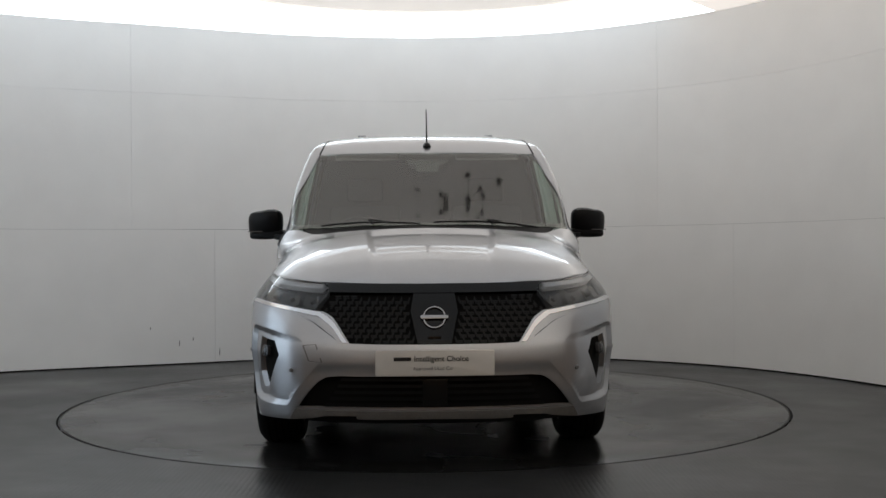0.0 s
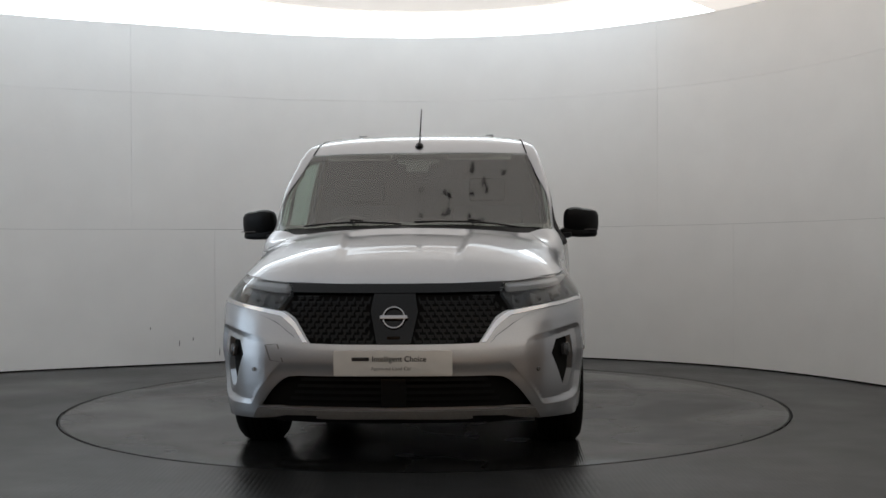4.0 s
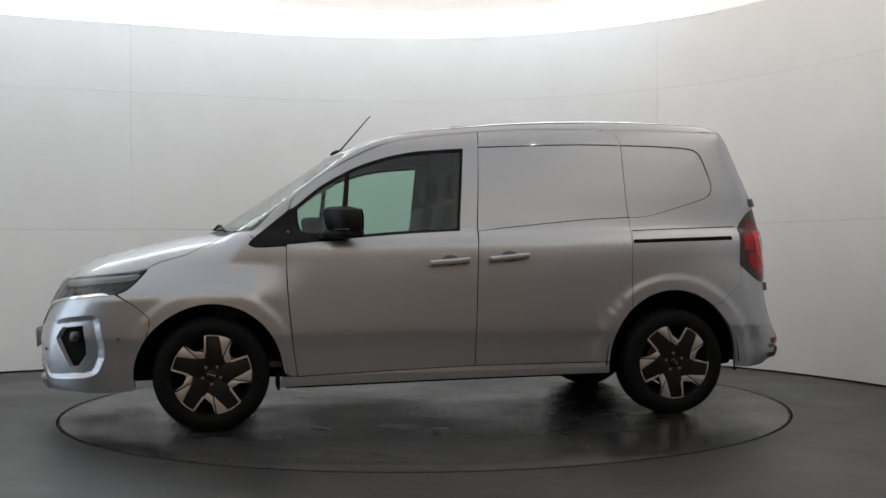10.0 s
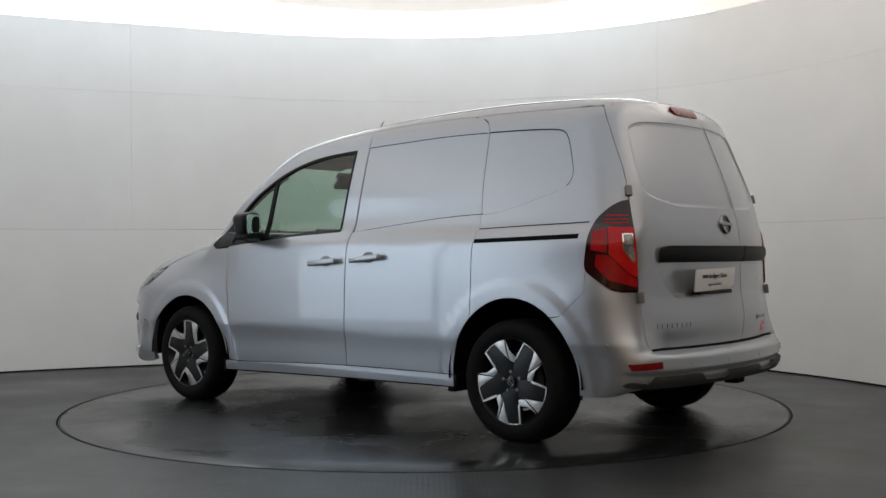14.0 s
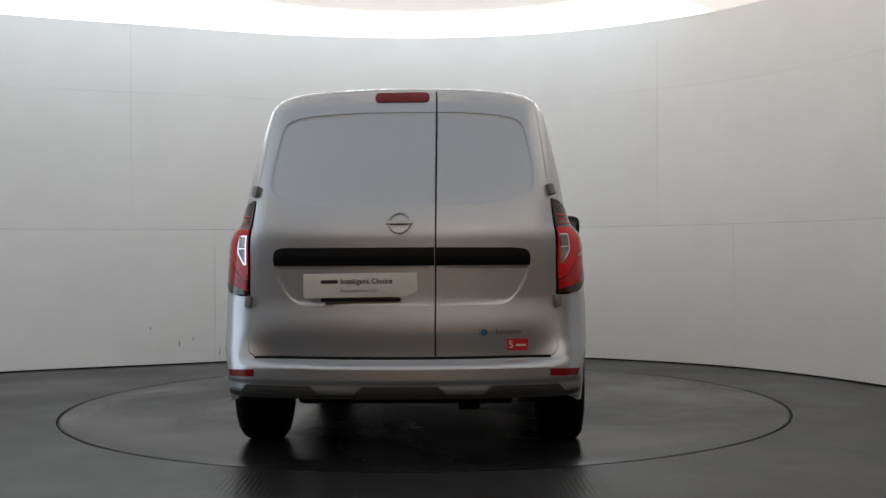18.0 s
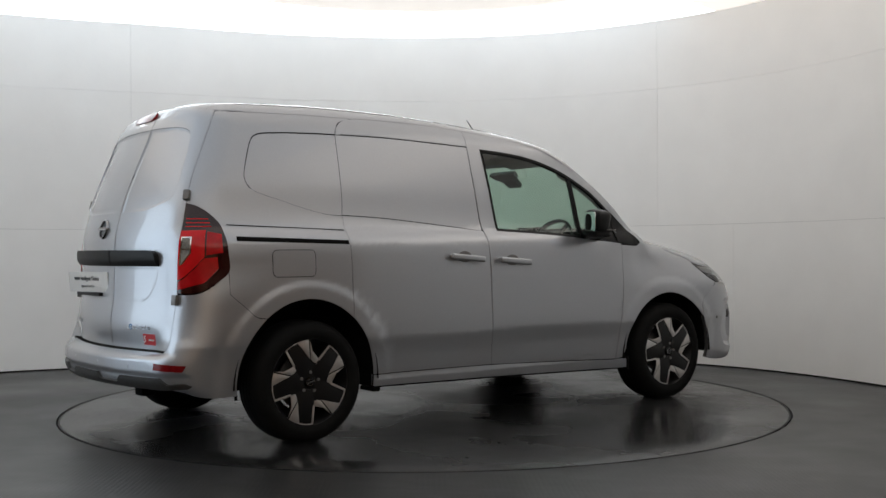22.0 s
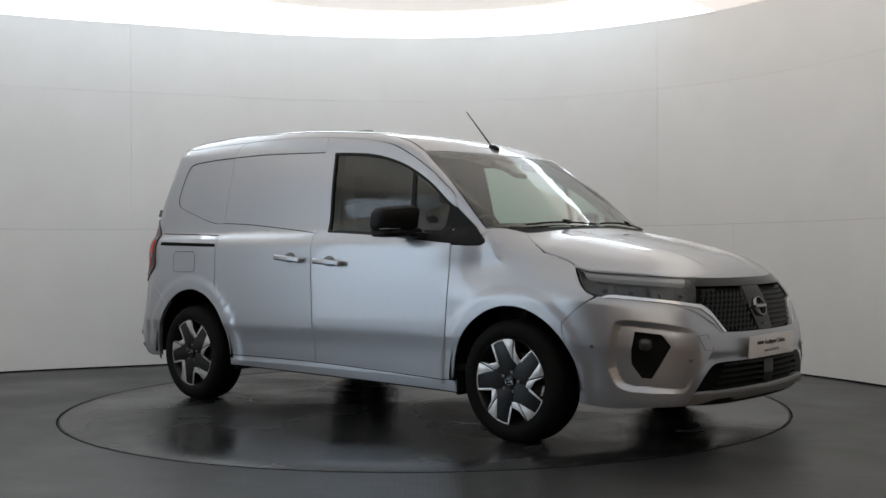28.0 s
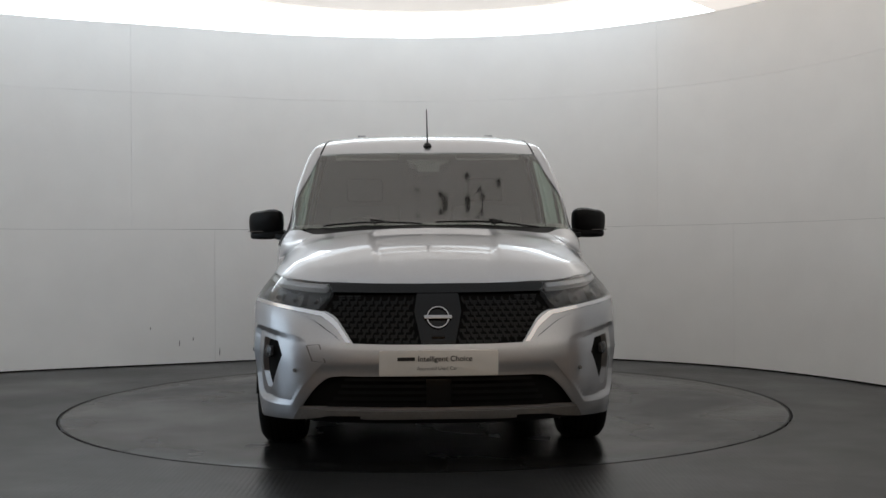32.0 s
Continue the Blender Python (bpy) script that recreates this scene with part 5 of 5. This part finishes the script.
def build_tail_lamp(mirror):
    inner = [(-2.019, .785), (-2.015, .95), (-2.007, 1.109), (-2.002, 1.232)]
    loop = spline(LAMP, inner)
    lamp = part("tail_lamp", skin(loop, depth=-.007, gap=.001, flange=.03, step=(.02, .025), mirror=mirror), DARK_RED, van, "wraparound tail lamp with red and smoked lens")
    kw = dict(gap=0, hole_gap=0, flange=.004, step=(.02, .025), mirror=mirror)
    clear = [(-1.952, 1.062), (-2.000, 1.063), (-2.006, .925), (-1.992, .925), (-1.952, .985)]
    red = spline([(-1.895, 1.092), (-2.006, 1.092)], [(-2.006, 1.092), (-2.0145, .95), (-2.0155, .850)], [(-2.0155, .850), (-1.985, .865), (-1.935, .915), (-1.895, .965)], [(-1.895, .965), (-1.895, 1.092)])
    part("red_lens", skin(red, holes=[clear], depth=-.0095, **kw), RED_LENS, lamp, "bright red lens")
    outer = [(-1.888, 1.086), (-1.825, 1.074), (-1.818, .985), (-1.888, .972)]
    part("outer_lens", skin(outer, depth=-.0090, **kw), MID_RED, lamp, "deep red outer lens")
    foot = [(-2.013, .843), (-1.985, .857), (-1.935, .907), (-1.898, .957), (-1.842, .964), (-1.838, .905), (-1.895, .836), (-2.013, .802)]
    part("lower_lens", skin(foot, depth=-.0090, **kw), MID_RED, lamp, "deep red lower lens")
    box_part = part("clear_lens", skin(shrink(clear, .005), depth=-.0082, **kw), WHITE_LENS, lamp, "clear reversing light lens")
    part("lens_frame", skin(clear, holes=[shrink(clear, .006)], depth=-.0100, **kw), CHROME, box_part, "bright frame of the reversing light")
    part("lens_frame", strip([(-1.953, 1.003), (-2.003, 1.003)], .005, depth=-.0105, mirror=mirror), CHROME, box_part)
    for z in (1.112, 1.132, 1.152):
        w = np.interp(z, [1.08, 1.2], [.0, .05])
        seg = [(-1.86 - w, z - .003), (-1.99, z - .002), (-1.99, z + .003), (-1.86 - w, z + .002)]
        part("light_bar", skin(seg, depth=-.0095, gap=0, flange=.003, step=(.03, .02), mirror=mirror), RED_LENS, lamp, "thin red light bar")


def build_front_plate():
    show_plate("front_plate", on_plane(2.372, .497, 4), "white dealer plate with black lettering")


build_nose()
build_front_plate()
build_tail()


def build_wheel():
    """One alloy wheel, hub at the origin, outer face towards +y."""
    w = bpy.data.objects.new("wheel", None)
    scene.collection.objects.link(w)
    R, half = .306, .1
    tyre = [(.212, -half), (.235, -half - .010), (.275, -half - .006), (.296, -half + .012), (R, -half + .04), (R, half - .04), (.296, half - .012), (.275, half + .006), (.250, half + .011), (.235, half + .010), (.216, half + .002), (.212, half - .012)]
    t = part("tyre", lathe(tyre, 72), RUBBER, w, "black rubber tyre")
    for y in (-.05, -.017, .017, .05):
        part("tread_groove", lathe([(R + .0008, y - .004), (R + .0008, y + .004)], 72), SEAM, t)
    part("rim", lathe([(.150, half - .085), (.19, half - .05), (.203, half - .012), (.213, half + .002), (.2165, half - .001), (.213, -half), (.195, -half + .02), (.185, half - .09), (.150, half - .085)], 64), WHEEL_BLACK, w, "gloss black rim barrel")
    part("brake_disc", lathe([(0, .030), (.14, .030), (.14, .018), (.0, .018)], 40), SKID, w, "grey brake disc")
    out = pose(0, half - .030, 0, -90, 0, 0)     # plate plane (x, y) to wheel (x, -z), thickness outwards
    hub = plate_of([(.072 * math.cos(a), .072 * math.sin(a)) for a in np.linspace(0, 2 * math.pi, 30)[:-1]], .022, .004)
    hub.transform(out)
    part("hub", hub, WHEEL_BLACK, w)
    cap = plate_of([(.028 * math.cos(a), .028 * math.sin(a)) for a in np.linspace(0, 2 * math.pi, 24)[:-1]], .028, .003)
    cap.transform(out)
    c = part("centre_cap", cap, BLACK_GLOSS, w, "black centre cap with chrome ring")
    emblem(c, out @ Matrix.Translation((0, 0, .022)), .034)
    for k in range(5):
        turn = pose(0, 0, 0, 0, 0, 72 * k)
        at = out @ turn
        nut = plate_of([(.009 * math.cos(a), .009 * math.sin(a)) for a in np.linspace(0, 2 * math.pi, 7)[:-1]], .030, .002)
        nut.transform(at @ Matrix.Translation((.050 * math.cos(.63), .050 * math.sin(.63), 0)))
        part("wheel_nut", nut, SKID, w, "dark wheel nut")
        # a broad black spoke with bright machined facets; outline points are (outwards, sideways)
        def sheet(name, pts, h, mat, who, base=0.0, label=""):
            bm = plate_of([(r, -q) for r, q in pts], h, .0006 if h < .01 else .003)
            bm.transform(at @ Matrix.Translation((0, 0, base)))
            return part(name, bm, mat, who, label)
        s = sheet("spoke", [(.035, -.030), (.080, -.040), (.115, -.034), (.206, -.035), (.2085, .040), (.180, .107), (.126, .089), (.074, .100), (.058, .072), (.035, .045)], .026, WHEEL_BLACK, w, 0, "black spoke with machined facets")
        sheet("edge", [(.208, -.038), (.2035, -.028), (.116, -.028), (.112, -.034), (.114, -.040)], .003, MACHINED, s, .026, "bright machined edge")
        sheet("rim_edge", [(.208, -.038), (.2125, .002), (.2075, .041), (.2025, .040), (.2065, .002), (.2035, -.028)], .003, MACHINED, s, .026, "bright machined edge")
        sheet("facet", [(.2075, .039), (.199, .070), (.184, .100), (.150, .084), (.098, .058), (.150, .050)], .003, MACHINED, s, .026, "bright machined facet")
        sheet("facet", [(.178, .106), (.126, .091), (.072, .101), (.060, .076), (.092, .062), (.140, .086)], .003, MACHINED, s, .026, "bright machined facet")
        sheet("valley", [(.114, -.034), (.120, -.088), (.098, -.080), (.086, -.052), (.092, -.036)], .003, MACHINED, s, .025, "bright machined facet")
    for o in w.children_recursive:
        o.data.transform(Matrix.Scale(1.042, 4))
    return w


def build_running_gear():
    first = build_wheel()
    first.parent = van
    first.matrix_basis = pose(1.359, .772, .313, 0, -18, 0)
    tagged(first, "alloy wheel with black and machined spokes")
    for x, side, spin in ((1.359, -1, 5), (-1.359, 1, -49), (-1.359, -1, 12)):
        w = copy_thing(first, pose(x, .772 * side, .313, 0, spin, 0 if side > 0 else 180))
        w.parent = van
    for cx, cz, rx, rz in (FRONT_ARCH, REAR_ARCH):
        for side in (1, -1):
            bm = bmesh.new()
            n = 28
            rows = []
            for r, y in ((.05, .50), (1.0, .50), (1.0, .80), (.975, .872)):
                rows.append([bm.verts.new((cx + (rx + .035) * r * math.cos(radians(-1 + 182 * k / n)), y * side, cz + (rz + .03) * r * math.sin(radians(-1 + 182 * k / n)))) for k in range(n + 1)])
            for A, B in zip(rows, rows[1:]):
                for k in range(n):
                    bm.faces.new((A[k], A[k + 1], B[k + 1], B[k]))
            part("wheel_arch_liner", bm, UNDER, van, "black wheel arch liner")
            lip = np.array(arch(cx, cz, rx + .006, rz + .006, -8, 188, 40))
            part("arch_lip", strip(lip, .016, depth=.006, mirror=side < 0), SEAM, van)
    under = box((-1.90, -.52, .250), (2.15, .52, .40), .03)
    part("underbody", under, UNDER, van, "black underbody tray")
    part("underbody", box((-.93, -.82, .245), (.95, .82, .34), .02), UNDER, van)
    part("rear_axle", tube([(-1.36, -.72, .30), (-1.36, .72, .30)], .05, 14), UNDER, van, "black rear axle tube")
    part("exhaust_box", box((-1.95, -.40, .285), (-1.62, .34, .36), .03), UNDER, van)
    part("tow_bracket", box((-2.06, -.36, .245), (-1.98, -.26, .32), .01), UNDER, van)
    for side in (1, -1):
        part("mud_flap", box((.985, .62 * side if side > 0 else -.86, .215), (1.0, .86 if side > 0 else -.62, .30), .004), UNDER, van, "black mud flap")
        part("jack_point", box((-.95, .70 * side if side > 0 else -.84, .225), (-.90, .84 if side > 0 else -.70, .25), .01), UNDER, van)


def build_handles():
    for side in (1, -1):
        for x0, x1, z0, z1 in ((.128, -.108, .917, .935), (-.222, -.463, .937, .958)):
            c = wrap([(x0 + x1) / 2 + .005], [(z0 + z1) / 2])[0]
            lean = math.degrees(math.atan2(z1 - z0, x0 - x1))
            h = tagged(new("door_handle"), "silver pull handle over a dark finger bowl")
            h.parent = van
            m = Matrix.Translation((c[0], c[1] * side, c[2])) @ pose(0, 0, 0, 0, lean, 0)
            L = x0 - x1
            bm = box((-L / 2, -.012, -.017), (L / 2, .012, .017), .0115, seg=3)
            for v in bm.verts:
                v.co.y += .038 - .30 * v.co.x ** 2 * 2
                v.co.y *= side
            if side < 0:
                bmesh.ops.reverse_faces(bm, faces=bm.faces[:])
            bm.transform(m)
            part("grip", bm, SILVER, h, "silver grip")
            bowl = [((x0 + x1) / 2 + .052 * math.cos(t), (z0 + z1) / 2 + .002 + (.036 if math.sin(t) > 0 else .028) * math.sin(t)) for t in np.linspace(0, 2 * math.pi, 28)[:-1]]
            part("finger_bowl", skin(bowl, depth=-.0008, gap=0, flange=0, step=(.02, .015), mirror=side < 0, relief=lambda uv, a=(x0 + x1) / 2, b=(z0 + z1) / 2: .0 * uv[:, 0]), SKID, h, "dark finger bowl")
            for k in (-.42, .42):
                foot = box((k * L - .012, 0, -.010), (k * L + .012, .032, .010), .004)
                for v in foot.verts:
                    v.co.y *= side
                if side < 0:
                    bmesh.ops.reverse_faces(foot, faces=foot.faces[:])
                foot.transform(m)
                part("handle_foot", foot, SILVER, h)


def build_mirrors():
    for side in (1, -1):
        mir = tagged(new("door_mirror"), "black door mirror with a pale indicator line")
        mir.parent = van
        # housing: a rounded wedge, deeper near the door
        bm = bmesh.new()
        bmesh.ops.create_cube(bm, size=1)
        bmesh.ops.subdivide_edges(bm, edges=bm.edges[:], cuts=4, use_grid_fill=True)
        for v in bm.verts:
            x, y, z = v.co * 2
            r = (abs(x) ** 4 + abs(y) ** 4 + abs(z) ** 4) ** .25
            x, y, z = x / r, y / r, z / r
            depth = .10 if x > 0 else .06
            v.co = (.615 + x * depth * (1 - .25 * max(y, 0)) + .02 * z * (x > 0) - .042 * y, .962 + .106 * y, 1.158 + z * (.076 + .006 * (y < 0)) - .004 * y)
        shell = part("mirror_housing", flipped(bm, side), BLACK_SATIN, mir, "black mirror housing")
        lower = bmesh.new()
        bmesh.ops.create_cube(lower, size=1)
        bmesh.ops.subdivide_edges(lower, edges=lower.edges[:], cuts=3, use_grid_fill=True)
        for v in lower.verts:
            x, y, z = v.co * 2
            r = (abs(x) ** 5 + abs(y) ** 5 + abs(z) ** 5) ** .2
            x, y, z = x / r, y / r, z / r
            v.co = (.630 + x * .075 - .040 * y, .945 + .112 * y, 1.088 + z * .024 - .010 * y * (y < 0))
        part("mirror_foot", flipped(lower, side), BLACK_SATIN, mir, "black lower mirror shell")
        part("indicator", flipped(box((.560, .93, 1.1075), (.690, 1.060, 1.1125), .002), side), SKID, mir, "pale indicator line")
        arm = box((.60, .78, 1.060), (.76, .90, 1.092), .012)
        for v in arm.verts:
            v.co.x += (.87 - v.co.y) * .6
            v.co.z -= (.88 - v.co.y) * .12
        part("mirror_arm", flipped(arm, side), BLACK_SATIN, mir, "black mirror arm")
        glass = plate_of(rounded(.165, .125, .03), .003)
        glass.transform(Matrix.Translation((.561, .965, 1.160)) @ pose(0, 0, 0, 0, 0, 21) @ Matrix(((0, 0, -1, 0), (-1, 0, 0, 0), (0, 1, 0, 0), (0, 0, 0, 1))))
        part("mirror_glass", flipped(glass, side), CHROME, mir, "mirror glass")


def flipped(bm, side):
    if side < 0:
        for v in bm.verts:
            v.co.y = -v.co.y
        bmesh.ops.reverse_faces(bm, faces=bm.faces[:])
    return bm


def build_roof_bits():
    ant = tagged(new("aerial"), "black whip aerial raked backwards")
    ant.parent = van
    top = lid([.575], [0.0])[0]
    bm = bmesh.new()
    bmesh.ops.create_uvsphere(bm, u_segments=20, v_segments=10, radius=1)
    for v in bm.verts:
        v.co = (top[0] - .008 + v.co.x * .048 - .010 * max(v.co.z, 0), v.co.y * .026, top[2] - .004 + max(v.co.z, -.2) * .030)
    part("aerial_base", bm, BLACK_SATIN, ant, "black aerial base")
    part("aerial_mast", tube([(.560, 0, 1.628), (.455, 0, 1.750), (.352, 0, 1.868)], .0055, 10, taper=.55), BLACK_SATIN, ant, "thin black mast")
    # wipers lie along the foot of the windscreen
    for y0, y1, x0, x1 in ((.60, .02, 1.27, 1.330), (-.05, -.60, 1.345, 1.245)):
        w = tagged(new("wiper"), "black windscreen wiper at rest")
        w.parent = van
        pts = [Vector(lid([x0 + (x1 - x0) * t + .004], [y0 + (y1 - y0) * t])[0]) + Vector((.004, 0, .008)) for t in np.linspace(0, 1, 9)]
        part("wiper_blade", tube(pts, .005, 8), BLACK_SATIN, w)
        arm = [Vector(lid([1.33], [y0 * .55 + y1 * .45])[0]) + Vector((.01, 0, .012)), pts[4] + Vector((.01, 0, .012)), pts[3] + Vector((0, 0, .010))]
        part("wiper_arm", tube(arm, .007, 8, taper=.6), BLACK_SATIN, w)


build_running_gear()
build_handles()
build_mirrors()
build_roof_bits()


def build_cabin():
    """What shows through the glass: trim, seats, dash, wheel and bulkhead."""
    def section(x, z0, z1, inset, mat, name, label):
        zs = np.linspace(z0, z1, 14)
        ys = []
        for z in zs:
            ys.append(wrap([x], [z])[0][1] - inset)
        pts = [(y, z) for y, z in zip(ys, zs)] + [(-y, z) for y, z in zip(ys[::-1], zs[::-1])]
        bm = plate_of(pts, .03)
        bm.transform(Matrix.Translation((x, 0, 0)) @ Matrix(((0, 0, 1, 0), (1, 0, 0, 0), (0, 1, 0, 0), (0, 0, 0, 1))))
        return part(name, bm, mat, van, label, smooth=False)
    section(-.17, .34, 1.68, .05, TRIM_DARK, "bulkhead", "dark cabin bulkhead panel")
    liner = spline([(.60, 0), (.58, .3), (.52, .56)], [(.52, .56), (.3, .59), (-.15, .585)], [(-.15, .585), (-.15, 0)])
    loop = np.concatenate([liner, (liner * [1, -1])[::-1][1:-1]])
    part("headliner", skin(loop, on=lid, depth=.035, gap=0, flange=0), TRIM_GREY, van, "pale cloth headliner")
    part("cabin_floor", box((-.15, -.80, .34), (1.35, .80, .37)), TRIM_DARK, van)
    part("firewall", box((1.30, -.70, .36), (1.34, .70, .98)), TRIM_DARK, van)
    for mirror in (False, True):
        low = [(.90, .36), (-.12, .36), (-.08, 1.085), (.40, 1.065), (.93, 1.025)]
        part("door_trim", skin(low, depth=.06, gap=0, flange=.0, mirror=mirror), TRIM_DARK, van, "dark inner door trim")
        pill = spline([(.52, 1.50), (.72, 1.40), (.93, 1.235), (1.12, 1.09)], [(1.12, 1.09), (1.10, 1.06)], [(1.10, 1.06), (.90, 1.215), (.70, 1.365), (.52, 1.46)], [(.52, 1.46), (.52, 1.50)])
        part("pillar_trim", skin(pill, depth=.035, gap=0, flange=.0, mirror=mirror), TRIM_GREY, van, "pale pillar trim")
        bp = [(-.02, 1.08), (-.17, 1.08), (-.19, 1.64), (-.06, 1.62)]
        part("pillar_trim", skin(bp, depth=.045, gap=0, flange=.0, mirror=mirror), TRIM_DARK, van)
    dash = bmesh.new()
    prof = [(1.36, 1.03), (1.20, 1.085), (1.00, 1.075), (.90, 1.035), (.88, .95), (.93, .80), (1.05, .62), (1.30, .60)]
    for side in (-.64, .64):
        for x, z in prof:
            dash.verts.new((x, side, z))
    dash.verts.ensure_lookup_table()
    n = len(prof)
    for k in range(n - 1):
        dash.faces.new((dash.verts[k], dash.verts[k + 1], dash.verts[n + k + 1], dash.verts[n + k]))
    dash.faces.new([dash.verts[k] for k in range(n)])
    dash.faces.new([dash.verts[n + k] for k in range(n)][::-1])
    bmesh.ops.recalc_face_normals(dash, faces=dash.faces[:])
    d = part("dashboard", dash, TRIM_DARK, van, "dark grained dashboard", sharp=25)
    part("screen", box((.885, -.12, 1.02), (.905, .12, 1.15), .006), BLACK_GLOSS, d, "black centre display")
    part("instrument_hood", box((.86, -.56, 1.04), (1.02, -.22, 1.12), .03), TRIM_DARK, d, "instrument binnacle hood")
    ring = lathe([(.182, -.013), (.195, -.013), (.199, 0), (.195, .013), (.182, .013), (.178, 0), (.182, -.013)], 40, "Z")
    for a in (90, 210, 330):
        box((0, -.018, -.010), (.185, .018, .004), .004, bm=ring, m=pose(0, 0, 0, 0, 0, a))
    ring.transform(pose(.74, -.39, 1.02, 0, -62, 0))
    part("steering_wheel", ring, TRIM_DARK, d, "black steering wheel")
    part("steering_column", tube([(.74, -.39, 1.02), (1.0, -.39, .90)], .045, 12), TRIM_DARK, d)
    for y in (-.40, .40):
        s = tagged(new("cab_seat"), "black cloth cab seat with headrest")
        s.parent = van
        part("seat_cushion", box((.02, y - .24, .58), (.52, y + .24, .74), .05), FABRIC, s)
        back = box((-.07, y - .235, .70), (.07, y + .235, 1.30), .05)
        back.transform(Matrix.Translation((.05, 0, .70)) @ pose(0, 0, 0, 0, -12, 0) @ Matrix.Translation((-.02, 0, -.70)))
        part("backrest", back, FABRIC, s)
        part("headrest", box((-.155, y - .12, 1.315), (-.06, y + .12, 1.47), .035), FABRIC, s)
        part("seat_base", box((.05, y - .20, .36), (.48, y + .20, .60), .02), TRIM_DARK, s)
    shroud = plate_of([(-.13, 0), (.13, 0), (.115, .05), (.07, .075), (.06, .15), (-.06, .15), (-.07, .075), (-.115, .05)], .03, .006)
    shroud.transform(Matrix.Translation((.665, 0, 1.535)) @ pose(0, 0, 0, 0, 34, 0) @ pose(0, 0, -.03, 0, 0, -90))
    part("sensor_housing", shroud, HOUSING, van, "dark grey camera housing behind the windscreen")
    for y in (-.36, .36):
        v = box((.40, y - .19, 1.545), (.60, y + .19, 1.560), .006)
        v.transform(Matrix.Translation((.55, 0, 1.55)) @ pose(0, 0, 0, 0, 16, 0) @ Matrix.Translation((-.55, 0, -1.55)))
        part("sun_visor", v, TRIM_GREY, van, "folded sun visor")


build_cabin()


# ---------------------------------------------------------------- movement
def turned(t):
    """Degrees by which table and van have turned: at rest, run-up, even turn, slowing."""
    rate, a0, a1 = 12.92, 2.9, 4.66
    if t <= a0:
        return 0.0
    if t < a1:
        return .5 * rate / (a1 - a0) * (t - a0) ** 2
    even = rate * (t - (a0 + a1) / 2)
    return even - (2.55 * (t - 30.6) ** 2 if t > 30.6 else 0)


def motions():
    times = [0, 1.5, 2.9, 3.2, 3.6, 4.1, 4.66] + [5.5 + 1.5 * k for k in range(17)] + [30.6, 31, 31.5, 32]
    rows = []
    for t in times:
        a = -89.2 - turned(t)
        c, s = math.cos(radians(a)), math.sin(radians(a))
        rows.append((t, pose(.005 * c - .006 * s, .005 * s + .006 * c, 0, 0, 0, a)))
    walk(van, rows)
    walk(turntable, [(t, pose(0, 0, 0, 0, 0, -turned(t))) for t in times])


motions()
